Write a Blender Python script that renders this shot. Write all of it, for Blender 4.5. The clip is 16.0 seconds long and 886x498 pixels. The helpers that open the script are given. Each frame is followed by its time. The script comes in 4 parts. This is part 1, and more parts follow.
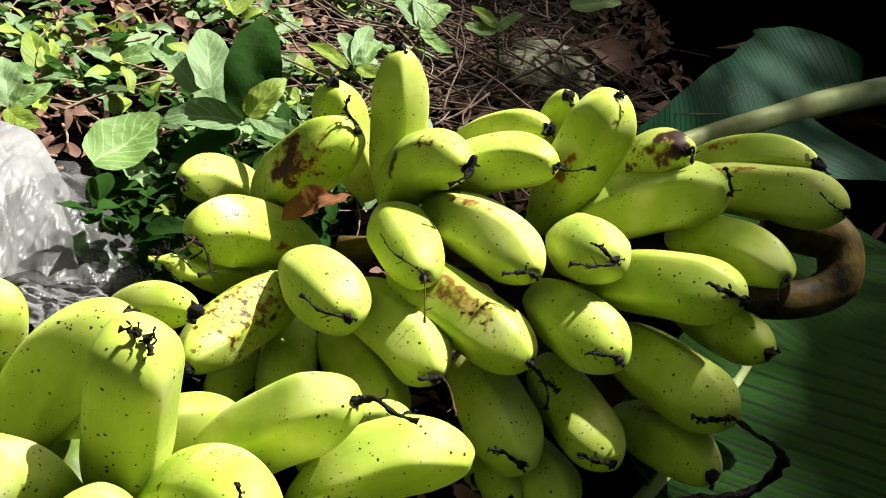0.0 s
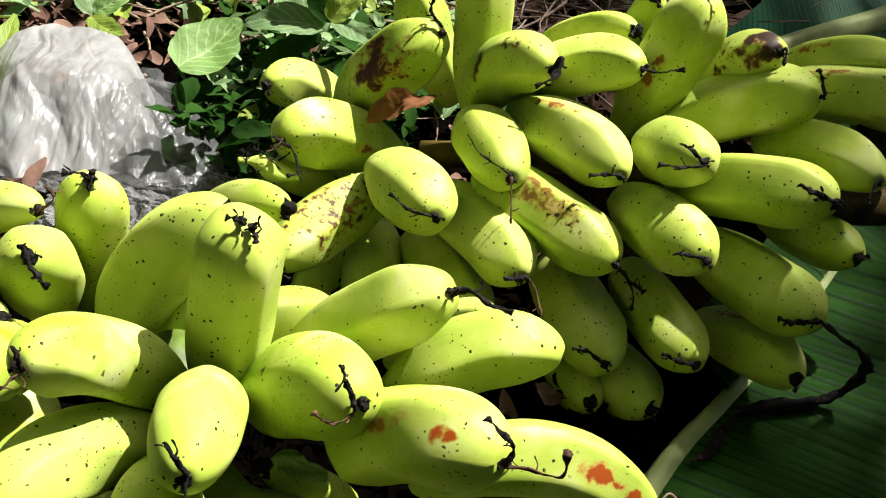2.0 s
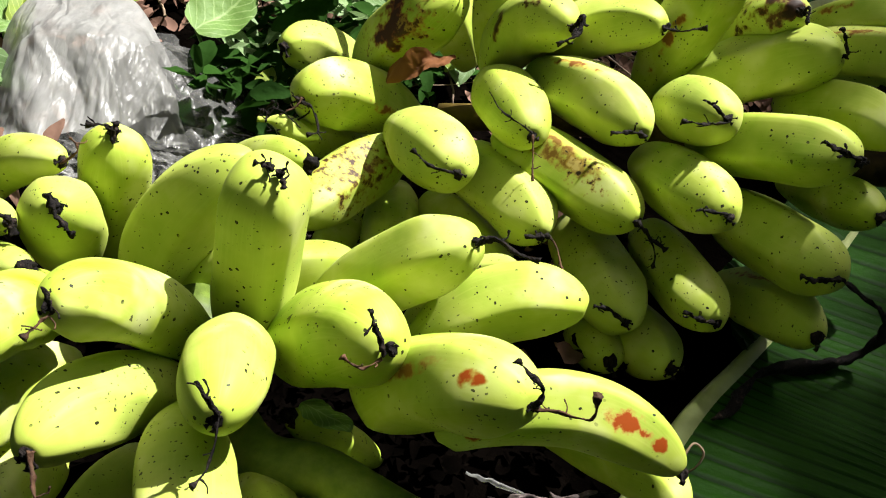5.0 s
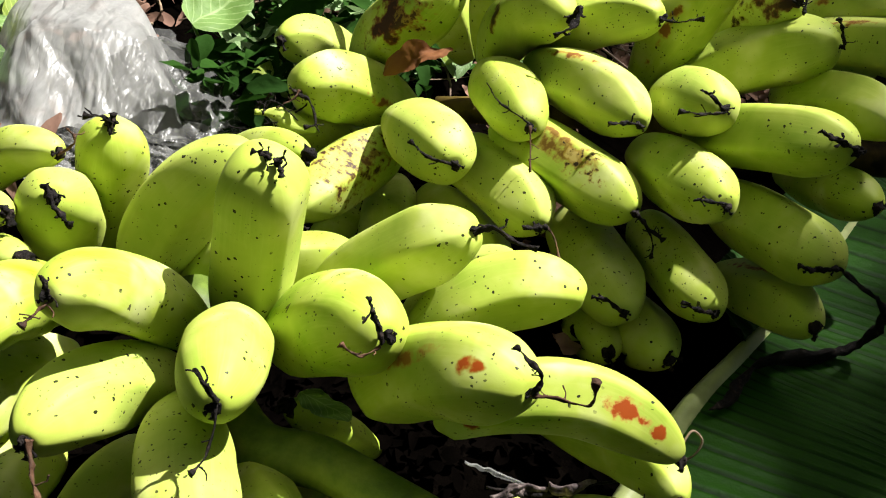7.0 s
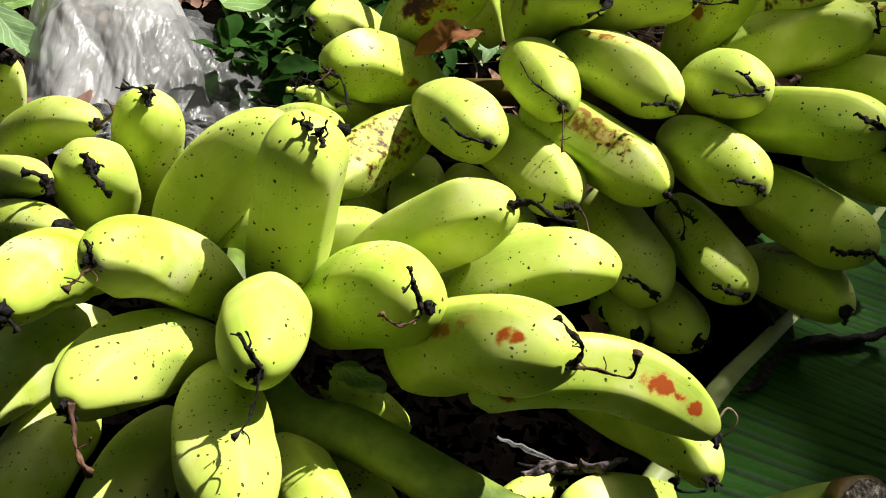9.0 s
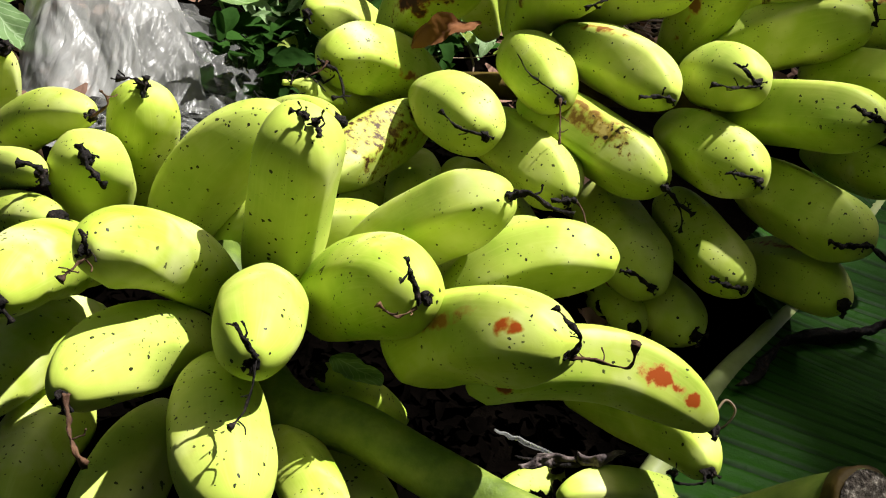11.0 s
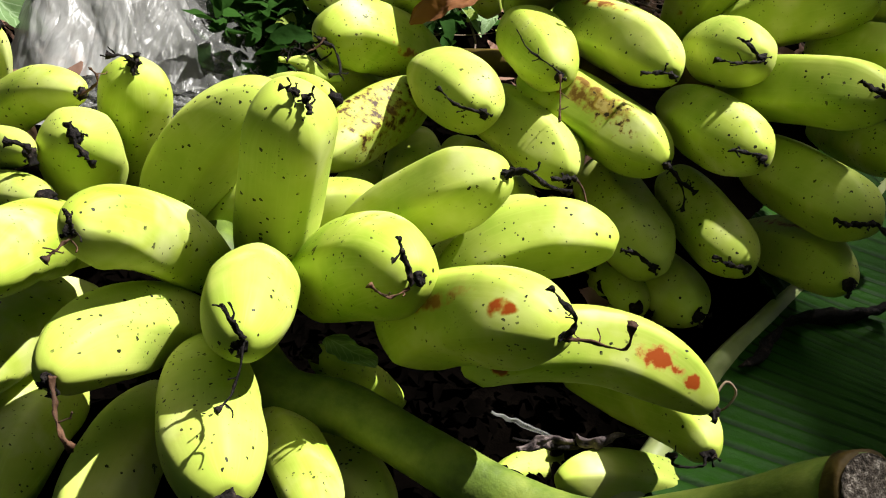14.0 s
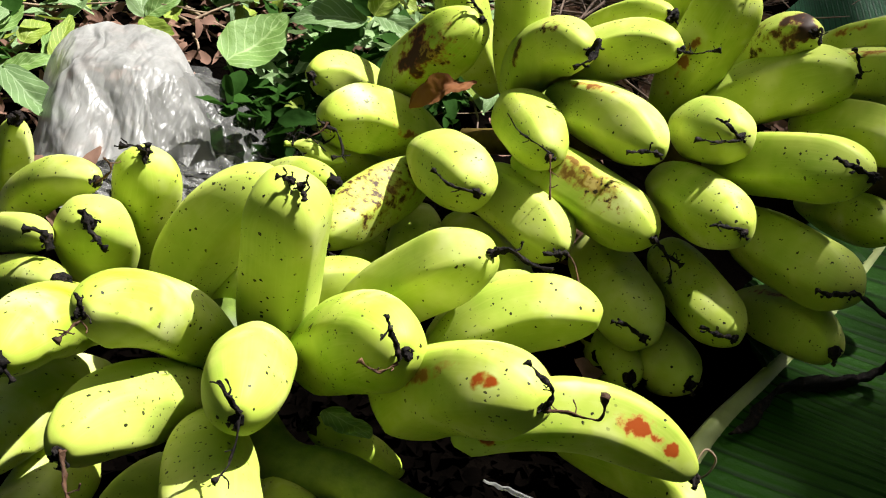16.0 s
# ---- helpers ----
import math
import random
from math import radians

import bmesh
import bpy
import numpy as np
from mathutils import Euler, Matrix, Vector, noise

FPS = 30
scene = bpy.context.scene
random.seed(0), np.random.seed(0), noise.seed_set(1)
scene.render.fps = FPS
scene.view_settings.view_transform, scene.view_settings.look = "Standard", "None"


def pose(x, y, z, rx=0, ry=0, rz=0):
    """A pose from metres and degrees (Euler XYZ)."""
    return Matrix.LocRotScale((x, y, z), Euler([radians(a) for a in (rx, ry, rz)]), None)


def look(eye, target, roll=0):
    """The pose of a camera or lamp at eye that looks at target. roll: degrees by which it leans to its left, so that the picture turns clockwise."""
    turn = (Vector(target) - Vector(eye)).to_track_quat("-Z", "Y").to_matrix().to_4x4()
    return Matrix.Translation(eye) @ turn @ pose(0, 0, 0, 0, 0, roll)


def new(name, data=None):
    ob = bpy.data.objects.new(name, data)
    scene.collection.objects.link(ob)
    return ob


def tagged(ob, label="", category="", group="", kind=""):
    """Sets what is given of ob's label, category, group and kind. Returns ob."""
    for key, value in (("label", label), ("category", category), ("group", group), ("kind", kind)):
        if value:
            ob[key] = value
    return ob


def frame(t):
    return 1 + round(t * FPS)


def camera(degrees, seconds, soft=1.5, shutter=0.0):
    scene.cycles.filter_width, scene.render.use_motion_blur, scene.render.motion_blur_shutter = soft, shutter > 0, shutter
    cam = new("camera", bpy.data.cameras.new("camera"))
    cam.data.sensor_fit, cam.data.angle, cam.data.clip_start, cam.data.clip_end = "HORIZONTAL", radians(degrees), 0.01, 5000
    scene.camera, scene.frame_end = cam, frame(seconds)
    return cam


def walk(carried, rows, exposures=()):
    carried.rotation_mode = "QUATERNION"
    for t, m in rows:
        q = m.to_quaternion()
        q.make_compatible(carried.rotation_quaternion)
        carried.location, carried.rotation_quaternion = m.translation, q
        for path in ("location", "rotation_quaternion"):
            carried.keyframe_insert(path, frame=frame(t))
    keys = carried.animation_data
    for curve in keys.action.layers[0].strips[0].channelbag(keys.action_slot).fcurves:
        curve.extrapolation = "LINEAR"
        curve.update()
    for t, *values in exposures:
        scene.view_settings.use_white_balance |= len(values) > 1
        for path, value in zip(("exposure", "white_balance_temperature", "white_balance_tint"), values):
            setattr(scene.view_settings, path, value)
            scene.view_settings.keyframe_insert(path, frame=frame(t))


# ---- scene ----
cam = camera(48, 16.0, soft=1.1)
PATH = [
    (0.0, pose(0.0201, 0.0252, 0.4553, 60.086, -10.482, 3.130)),
    (0.5, pose(0.0233, 0.0271, 0.4511, 59.233, -10.646, 2.627)),
    (1.0, pose(0.0159, 0.0247, 0.4451, 57.108, -10.480, 4.583)),
    (1.5, pose(0.0115, 0.0195, 0.4455, 55.170, -9.250, 6.001)),
    (2.0, pose(0.0059, 0.0129, 0.4442, 55.037, -9.049, 6.320)),
    (2.5, pose(0.0085, 0.0088, 0.4382, 54.748, -8.893, 6.104)),
    (3.0, pose(0.0078, 0.0118, 0.4301, 53.975, -9.117, 6.016)),
    (3.5, pose(0.0034, 0.0102, 0.4320, 54.144, -9.173, 6.430)),
    (4.0, pose(0.0009, 0.0070, 0.4306, 54.063, -8.998, 6.664)),
    (6.5, pose(-0.0014, 0.0009, 0.4262, 54.182, -9.066, 6.532)),
    (7.0, pose(0.0000, -0.0000, 0.4246, 54.114, -8.919, 6.400)),
    (7.5, pose(-0.0011, -0.0011, 0.4244, 54.135, -9.006, 6.390)),
    (8.0, pose(-0.0043, -0.0023, 0.4222, 54.021, -8.967, 6.638)),
    (8.5, pose(-0.0099, -0.0040, 0.4187, 53.805, -9.144, 7.141)),
    (9.0, pose(-0.0107, -0.0077, 0.4150, 53.649, -9.213, 7.347)),
    (9.2, pose(-0.0073, -0.0083, 0.4172, 53.941, -9.002, 7.129)),
    (11.3, pose(-0.0112, -0.0076, 0.4076, 53.374, -9.431, 7.285)),
    (11.5, pose(-0.0115, -0.0062, 0.4052, 52.949, -9.414, 7.475)),
    (12.0, pose(-0.0124, -0.0040, 0.4032, 52.705, -9.571, 7.296)),
    (12.5, pose(-0.0150, -0.0024, 0.4020, 52.381, -9.759, 7.565)),
    (13.0, pose(-0.0132, -0.0022, 0.4036, 52.601, -9.822, 7.381)),
    (13.5, pose(-0.0109, -0.0017, 0.4035, 52.436, -9.592, 7.438)),
    (14.0, pose(-0.0040, 0.0001, 0.4062, 52.401, -8.954, 7.518)),
    (14.5, pose(-0.0071, -0.0097, 0.4136, 54.090, -9.109, 7.713)),
    (15.0, pose(0.0036, -0.0183, 0.4275, 56.067, -8.966, 6.706)),
    (15.5, pose(0.0091, -0.0209, 0.4307, 56.670, -8.622, 7.415)),
    (16.0, pose(0.0113, -0.0166, 0.4287, 56.088, -7.637, 8.175)),
]
EXPOSURE = [(0.0, 1.56), (2.5, 1.49), (7.0, 1.45), (9.0, 1.34), (12.5, 1.27), (14.0, 1.30), (15.5, 1.45), (16.0, 1.47)]
walk(cam, PATH, EXPOSURE)

# ---- light ----
SUN_AZ, SUN_EL = radians(48), radians(60)  # azimuth counted from +y towards +x
world = bpy.data.worlds.new("world")
scene.world = world
world.use_nodes = True
wt = world.node_tree
sky = wt.nodes.new("ShaderNodeTexSky")
sky.sky_type = "NISHITA"
sky.sun_disc = False
sky.sun_elevation, sky.sun_rotation = SUN_EL, SUN_AZ
sky.air_density, sky.dust_density, sky.ozone_density = 0.3, 4.0, 0.1
wt.links.new(sky.outputs[0], wt.nodes["Background"].inputs[0])
wt.nodes["Background"].inputs[1].default_value = 0.052
sun = new("sun", bpy.data.lights.new("sun", "SUN"))
sun.data.energy, sun.data.angle, sun.data.color = 5.0, radians(0.6), (1.0, 0.975, 0.94)
SUN_DIR = Vector((math.sin(SUN_AZ) * math.cos(SUN_EL), math.cos(SUN_AZ) * math.cos(SUN_EL), math.sin(SUN_EL)))
sun.matrix_world = look(SUN_DIR * 5, (0, 0, 0))


# ---- materials ----
class Nodes:
    """Short hand for building one node material."""

    def __init__(self, name, rough=0.5, spec=0.5):
        self.mat = bpy.data.materials.new(name)
        self.mat.use_nodes = True
        self.tree = self.mat.node_tree
        self.bsdf = self.tree.nodes["Principled BSDF"]
        self.bsdf.inputs["Roughness"].default_value = rough
        self.bsdf.inputs["Specular IOR Level"].default_value = spec

    def node(self, kind, **values):
        n = self.tree.nodes.new("ShaderNode" + kind)
        for k, v in values.items():
            if k in n.inputs.keys():
                n.inputs[k].default_value = v
        return n

    def link(self, a, b):
        self.tree.links.new(a, b)

    def coords(self, kind="Object"):
        return self.node("TexCoord").outputs[kind]

    def noise(self, scale, detail=4.0, vec=None, rough=0.55):
        n = self.node("TexNoise", Scale=scale, Detail=detail, Roughness=rough)
        self.link(vec or self.coords(), n.inputs["Vector"])
        return n.outputs["Fac"]

    def ramp(self, fac, stops):
        r = self.node("ValToRGB")
        el = r.color_ramp.elements
        while len(el) < len(stops):
            el.new(0.5)
        for e, (p, c) in zip(el, stops):
            e.position = p
            e.color = (*c, 1) if len(c) == 3 else c
        self.link(fac, r.inputs[0])
        return r.outputs[0]

    def grey(self, fac, lo, hi):
        return self.ramp(fac, [(lo, (0, 0, 0)), (hi, (1, 1, 1))])

    def math(self, op, a, b=None):
        m = self.node("Math")
        m.operation = op
        for s, v in zip(m.inputs, (a, b)):
            if v is None:
                continue
            if isinstance(v, (int, float)):
                s.default_value = v
            else:
                self.link(v, s)
        return m.outputs[0]

    def mix(self, fac, a, b):
        m = self.node("Mix")
        m.data_type = "RGBA"
        for s, v in ((m.inputs[0], fac), (m.inputs[6], a), (m.inputs[7], b)):
            if isinstance(v, (int, float)):
                s.default_value = v
            elif isinstance(v, tuple):
                s.default_value = (*v, 1)
            else:
                self.link(v, s)
        return m.outputs[2]

    def color(self, c):
        if isinstance(c, tuple):
            self.bsdf.inputs["Base Color"].default_value = (*c, 1)
        else:
            self.link(c, self.bsdf.inputs["Base Color"])

    def bump(self, height, strength=0.3, dist=0.002):
        b = self.node("Bump", Strength=strength, Distance=dist)
        self.link(height, b.inputs["Height"])
        self.link(b.outputs[0], self.bsdf.inputs["Normal"])


def skin(name, patch=None):
    """Green-yellow peel: mottling, pale ridges, black flecks; patch: (u, v, size_u, size_v, colour, edge colour, amount)."""
    m = Nodes(name, 0.5, 0.2)
    obj = m.node("TexCoord")
    rnd = m.node("ObjectInfo").outputs["Random"]
    uv = m.node("SeparateXYZ")
    m.link(obj.outputs["UV"], uv.inputs[0])
    shift = m.node("VectorMath")
    shift.operation = "ADD"
    comb = m.node("CombineXYZ")
    m.link(m.math("MULTIPLY", rnd, 7.0), comb.inputs[0])
    m.link(m.math("MULTIPLY", rnd, 13.0), comb.inputs[1])
    m.link(obj.outputs["Object"], shift.inputs[0])
    m.link(comb.outputs[0], shift.inputs[1])
    vec = shift.outputs[0]
    tone = m.noise(28, 3, vec)
    base = m.ramp(tone, [(0.3, (0.20, 0.32, 0.010)), (0.55, (0.36, 0.435, 0.06)), (0.75, (0.53, 0.56, 0.24))])
    per = m.mix(m.math("MULTIPLY", rnd, 0.45), base, (0.53, 0.56, 0.17))
    # greener neck, paler near the blossom end
    neck = m.ramp(uv.outputs[0], [(0.0, (0.75, 0.75, 0.75)), (0.22, (0, 0, 0))])
    col = m.mix(neck, per, (0.22, 0.33, 0.03))
    tipc = m.ramp(uv.outputs[0], [(0.84, (0, 0, 0)), (1.0, (0.55, 0.55, 0.55))])
    col = m.mix(tipc, col, (0.42, 0.53, 0.06))
    # scuffs
    scuff = m.grey(m.noise(60, 6, vec, 0.7), 0.62, 0.78)
    col = m.mix(m.math("MULTIPLY", scuff, 0.35), col, (0.30, 0.24, 0.06))
    # black flecks, thinned out in places
    wob = m.node("TexNoise", Scale=420.0, Detail=2.0)
    m.link(vec, wob.inputs["Vector"])
    wobs = m.node("VectorMath")
    wobs.operation = "SCALE"
    wobs.inputs["Scale"].default_value = 0.002
    m.link(wob.outputs["Color"], wobs.inputs[0])
    ragged = m.node("VectorMath")
    ragged.operation = "ADD"
    m.link(vec, ragged.inputs[0])
    m.link(wobs.outputs[0], ragged.inputs[1])
    vor = m.node("TexVoronoi", Scale=290.0, Randomness=1.0)
    m.link(ragged.outputs[0], vor.inputs["Vector"])
    cell = m.node("SeparateColor")
    m.link(vor.outputs["Color"], cell.inputs[0])
    size = m.math("MULTIPLY", m.grey(cell.outputs[0], 0.62, 1.0), 0.29)
    dot = m.math("LESS_THAN", vor.outputs["Distance"], size)
    area = m.grey(m.noise(24, 3, vec), 0.47, 0.50)
    col = m.mix(m.math("MULTIPLY", m.math("MULTIPLY", dot, area), 0.97), col, (0.005, 0.005, 0.002))
    vor3 = m.node("TexVoronoi", Scale=520.0, Randomness=1.0)
    m.link(ragged.outputs[0], vor3.inputs["Vector"])
    cell3 = m.node("SeparateColor")
    m.link(vor3.outputs["Color"], cell3.inputs[0])
    tiny_dot = m.math("LESS_THAN", vor3.outputs["Distance"], m.math("MULTIPLY", m.grey(cell3.outputs[2], 0.7, 1.0), 0.36))
    col = m.mix(m.math("MULTIPLY", m.math("MULTIPLY", tiny_dot, m.grey(m.noise(17, 2, vec), 0.43, 0.56)), 0.9), col, (0.02, 0.022, 0.006))
    streak = m.node("Mapping")
    m.link(obj.outputs["UV"], streak.inputs["Vector"])
    streak.inputs["Scale"].default_value = (3.0, 60.0, 1.0)
    col = m.mix(m.math("MULTIPLY", m.grey(m.noise(1.0, 4, streak.outputs[0]), 0.52, 0.75), 0.22), col, (0.56, 0.60, 0.16))
    # larger dark blotches, few
    vor2 = m.node("TexVoronoi", Scale=70.0, Randomness=1.0)
    warp = m.node("VectorMath")
    warp.operation = "ADD"
    wn = m.node("TexNoise", Scale=130.0, Detail=3.0)
    m.link(vec, wn.inputs["Vector"])
    wsc = m.node("VectorMath")
    wsc.operation = "SCALE"
    wsc.inputs["Scale"].default_value = 0.014
    m.link(wn.outputs["Color"], wsc.inputs[0])
    m.link(vec, warp.inputs[0])
    m.link(wsc.outputs[0], warp.inputs[1])
    m.link(warp.outputs[0], vor2.inputs["Vector"])
    cell2 = m.node("SeparateColor")
    m.link(vor2.outputs["Color"], cell2.inputs[0])
    blot = m.math("LESS_THAN", vor2.outputs["Distance"], m.math("MULTIPLY", m.grey(cell2.outputs[1], 0.86, 1.0), 0.15))
    col = m.mix(m.math("MULTIPLY", blot, 0.85), col, (0.03, 0.028, 0.01))
    if patch:
        for pu, pv, su, sv, c1, c2, amount, grain in patch:
            du = m.math("DIVIDE", m.math("SUBTRACT", uv.outputs[0], pu), su)
            dv = m.math("DIVIDE", m.math("SUBTRACT", uv.outputs[1], pv), sv)
            d2 = m.math("ADD", m.math("MULTIPLY", du, du), m.math("MULTIPLY", dv, dv))
            nz = m.noise(grain, 3, vec, 0.55)
            val = m.math("SUBTRACT", m.math("ADD", nz, amount), m.math("MULTIPLY", d2, 0.5))
            col = m.mix(m.grey(val, 0.49, 0.61), col, c2)
            col = m.mix(m.grey(val, 0.58, 0.67), col, c1)
    m.color(col)
    m.link(m.math("ADD", m.math("MULTIPLY", m.noise(40, 3, vec), 0.25), 0.44), m.bsdf.inputs["Roughness"])
    m.bump(m.noise(120, 5, vec), 0.12, 0.0015)
    return m.mat


DARK, RED = (0.03, 0.014, 0.008), (0.27, 0.048, 0.003)
OCHRE = (0.33, 0.22, 0.03)
skin_green = skin("banana_peel")
skin_redspot = skin("banana_peel_red_mark", [(0.56, 0.315, 0.3, 0.05, (0.28, 0.13, 0.02), (0.36, 0.27, 0.04), 0.17, 110), (0.83, 0.285, 0.08, 0.05, RED, OCHRE, 0.29, 110)])
skin_redtip = skin("banana_peel_red_spots", [(0.72, 0.285, 0.13, 0.085, RED, (0.40, 0.26, 0.05), 0.24, 190), (0.87, 0.27, 0.05, 0.065, RED, OCHRE, 0.26, 170), (0.12, 0.22, 0.05, 0.1, (0.16, 0.04, 0.01), RED, 0.15, 100)])
skin_rot = skin("banana_peel_rotten_patch", [(0.55, 0.27, 0.42, 0.17, (0.035, 0.010, 0.006), (0.17, 0.05, 0.012), 0.19, 95), (0.75, 0.2, 0.3, 0.2, (0.04, 0.013, 0.007), (0.28, 0.17, 0.03), 0.05, 160)])
skin_rottip = skin("banana_peel_rotten_tip", [(1.0, 0.25, 0.30, 0.6, DARK, (0.13, 0.05, 0.02), 0.19, 90), (0.6, 0.25, 0.4, 0.5, DARK, (0.25, 0.22, 0.04), 0.03, 130)])
skin_rust = skin("banana_peel_rusty", [(0.50, 0.28, 0.36, 0.11, (0.16, 0.085, 0.012), (0.30, 0.22, 0.035), 0.19, 130), (0.62, 0.27, 0.10, 0.06, (0.50, 0.38, 0.12), OCHRE, 0.16, 100), (0.68, 0.28, 0.3, 0.2, (0.02, 0.012, 0.006), (0.28, 0.19, 0.04), 0.05, 220)])
skin_spotty = skin("banana_peel_spotted", [(0.55, 0.25, 0.8, 0.5, (0.04, 0.016, 0.005), (0.22, 0.17, 0.02), 0.05, 170), (0.45, 0.3, 0.3, 0.08, (0.10, 0.045, 0.01), (0.24, 0.18, 0.02), 0.05, 140)])
skin_darktop = skin("banana_peel_dark_top", [(0.5, 0.30, 0.16, 0.10, DARK, (0.16, 0.10, 0.02), 0.15, 75), (0.8, 0.28, 0.2, 0.15, DARK, (0.2, 0.15, 0.03), 0.03, 170)])
skin_stain = skin("banana_peel_brown_streak", [(0.42, 0.31, 0.36, 0.05, (0.18, 0.07, 0.015), (0.34, 0.23, 0.04), 0.12, 120)])
PEEL_WORDS = {
    "banana_peel_red_mark": "green banana with a rusty red mark",
    "banana_peel_red_spots": "green banana with rusty red spots near the tip",
    "banana_peel_rotten_patch": "green banana with a dark rotten patch",
    "banana_peel_rotten_tip": "green banana with a brown rotten tip",
    "banana_peel_rusty": "green banana with a rusty brown scar",
    "banana_peel_spotted": "yellowish banana with many dark spots",
    "banana_peel_dark_top": "green banana with a blackened bruise",
    "banana_peel_brown_streak": "green banana with a brown streak",
}


def simple(name, stops, scale=40, rough=0.7, bump=0.4, dist=0.002, spec=0.3, trans=0.0):
    m = Nodes(name, rough, spec)
    m.color(m.ramp(m.noise(scale, 6), stops))
    m.bump(m.noise(scale * 3, 6), bump, dist)
    return m.mat


dry_black = simple("dried_flower_black", [(0.40, (0.003, 0.002, 0.002)), (0.58, (0.009, 0.006, 0.005)), (0.78, (0.06, 0.04, 0.032))], 190, 0.75, 0.8, 0.002, 0.15)
dry_brown = simple("dried_stalk_brown", [(0.3, (0.02, 0.011, 0.007)), (0.7, (0.13, 0.065, 0.036))], 90, 0.75, 0.6, 0.002, 0.15)
stem_green = simple("bunch_stem_green", [(0.3, (0.025, 0.04, 0.006)), (0.5, (0.10, 0.15, 0.018)), (0.7, (0.22, 0.26, 0.045))], 38, 0.55, 0.5)
stem_brown = simple("bunch_stem_brown", [(0.34, (0.008, 0.006, 0.003)), (0.5, (0.062, 0.040, 0.009)), (0.72, (0.15, 0.105, 0.024))], 32, 0.6, 0.6, 0.002, 0.1)
dry_grey = simple("dry_leaf_scrap_grey", [(0.35, (0.015, 0.010, 0.010)), (0.55, (0.08, 0.058, 0.055)), (0.72, (0.28, 0.22, 0.205))], 120, 0.8, 0.7)
cut_face = simple("cut_stem_fibres", [(0.35, (0.025, 0.018, 0.012)), (0.55, (0.17, 0.14, 0.11)), (0.68, (0.62, 0.56, 0.48))], 420, 0.85, 1.0, 0.003)
# Near black: the shade between and under the bunches is put into this colour.
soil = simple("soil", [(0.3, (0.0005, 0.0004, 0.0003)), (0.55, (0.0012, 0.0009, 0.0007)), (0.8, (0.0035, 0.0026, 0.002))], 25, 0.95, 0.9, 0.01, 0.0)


def leaf_mat(name, dark, light, rough=0.6, vein=None, pleats=False, gloss=0.3, through_=0.25):
    """A leaf blade that lets some light through."""
    m = Nodes(name, rough, gloss)
    rnd = m.node("ObjectInfo").outputs["Random"]
    isl = m.node("NewGeometry").outputs["Random Per Island"]
    fac = m.math("ADD", m.math("MULTIPLY", m.noise(14, 4), 0.6), m.math("MULTIPLY", m.math("ADD", rnd, isl), 0.25))
    col = m.ramp(fac, [(0.25, dark), (0.8, light)])
    if pleats:
        uv = m.node("SeparateXYZ")
        m.link(m.coords("UV"), uv.inputs[0])
        # Pleat grooves get their shade as dark lines in the colour.
        groove_shade = m.math("PINGPONG", uv.outputs[0], 0.5)
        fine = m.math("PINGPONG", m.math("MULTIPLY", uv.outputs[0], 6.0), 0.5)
        col = m.mix(m.math("MULTIPLY", m.grey(groove_shade, 0.02, 0.14), 1.0), (dark[0] * 0.3, dark[1] * 0.3, dark[2] * 0.3), col)
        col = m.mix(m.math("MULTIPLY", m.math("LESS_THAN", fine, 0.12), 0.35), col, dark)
    if vein:
        uv = m.node("SeparateXYZ")
        m.link(m.coords("UV"), uv.inputs[0])
        av = m.math("ABSOLUTE", m.math("SUBTRACT", uv.outputs[1], 0.5))
        side = m.math("PINGPONG", m.math("SUBTRACT", m.math("MULTIPLY", uv.outputs[0], 7.0), m.math("MULTIPLY", av, 5.0)), 0.5)
        line = m.math("MAXIMUM", m.math("SUBTRACT", 1.0, m.grey(side, 0.02, 0.10)), m.math("SUBTRACT", 1.0, m.grey(av, 0.012, 0.03)))
        col = m.mix(m.math("MULTIPLY", line, 0.75), col, vein)
    m.color(col)
    m.bump(m.noise(120, 5), 0.45, 0.0025)
    tr = m.node("BsdfTranslucent")
    m.link(m.mix(0.5, col, light), tr.inputs["Color"])
    mx = m.node("MixShader", Fac=through_)
    out = m.tree.nodes["Material Output"]
    m.link(m.bsdf.outputs[0], mx.inputs[1])
    m.link(tr.outputs[0], mx.inputs[2])
    m.link(mx.outputs[0], out.inputs[0])
    return m.mat


leaf_green = leaf_mat("weed_leaf_green", (0.05, 0.12, 0.02), (0.16, 0.27, 0.06), vein=(0.27, 0.38, 0.14))
leaf_yellow = leaf_mat("weed_leaf_yellow_green", (0.11, 0.18, 0.015), (0.24, 0.31, 0.035), vein=(0.36, 0.42, 0.10))
leaf_grey = leaf_mat("weed_leaf_grey_green", (0.08, 0.15, 0.05), (0.20, 0.30, 0.12), vein=(0.30, 0.40, 0.22))
# Dark green leaf, its colour lowered further to hold a backlit shade side.
leaf_shade_dark = leaf_mat("weed_leaf_shade_dark", (0.007, 0.024, 0.003), (0.022, 0.065, 0.008), 0.8, None, False, 0.05)
canopy_mat = leaf_mat("canopy_leaf_green", (0.03, 0.08, 0.012), (0.08, 0.17, 0.02), 0.6, None, False, 0.2, 0.35)
litter_mat = leaf_mat("dead_leaf_brown", (0.04, 0.02, 0.014), (0.34, 0.20, 0.145), 0.85, None, False, 0.1)
dry_leaf_red = leaf_mat("dead_leaf_red_brown", (0.05, 0.018, 0.007), (0.24, 0.10, 0.04), 0.75, None, False, 0.1)
straw = simple("twig_straw", [(0.3, (0.09, 0.06, 0.04)), (0.7, (0.30, 0.22, 0.14))], 60, 0.8, 0.4)
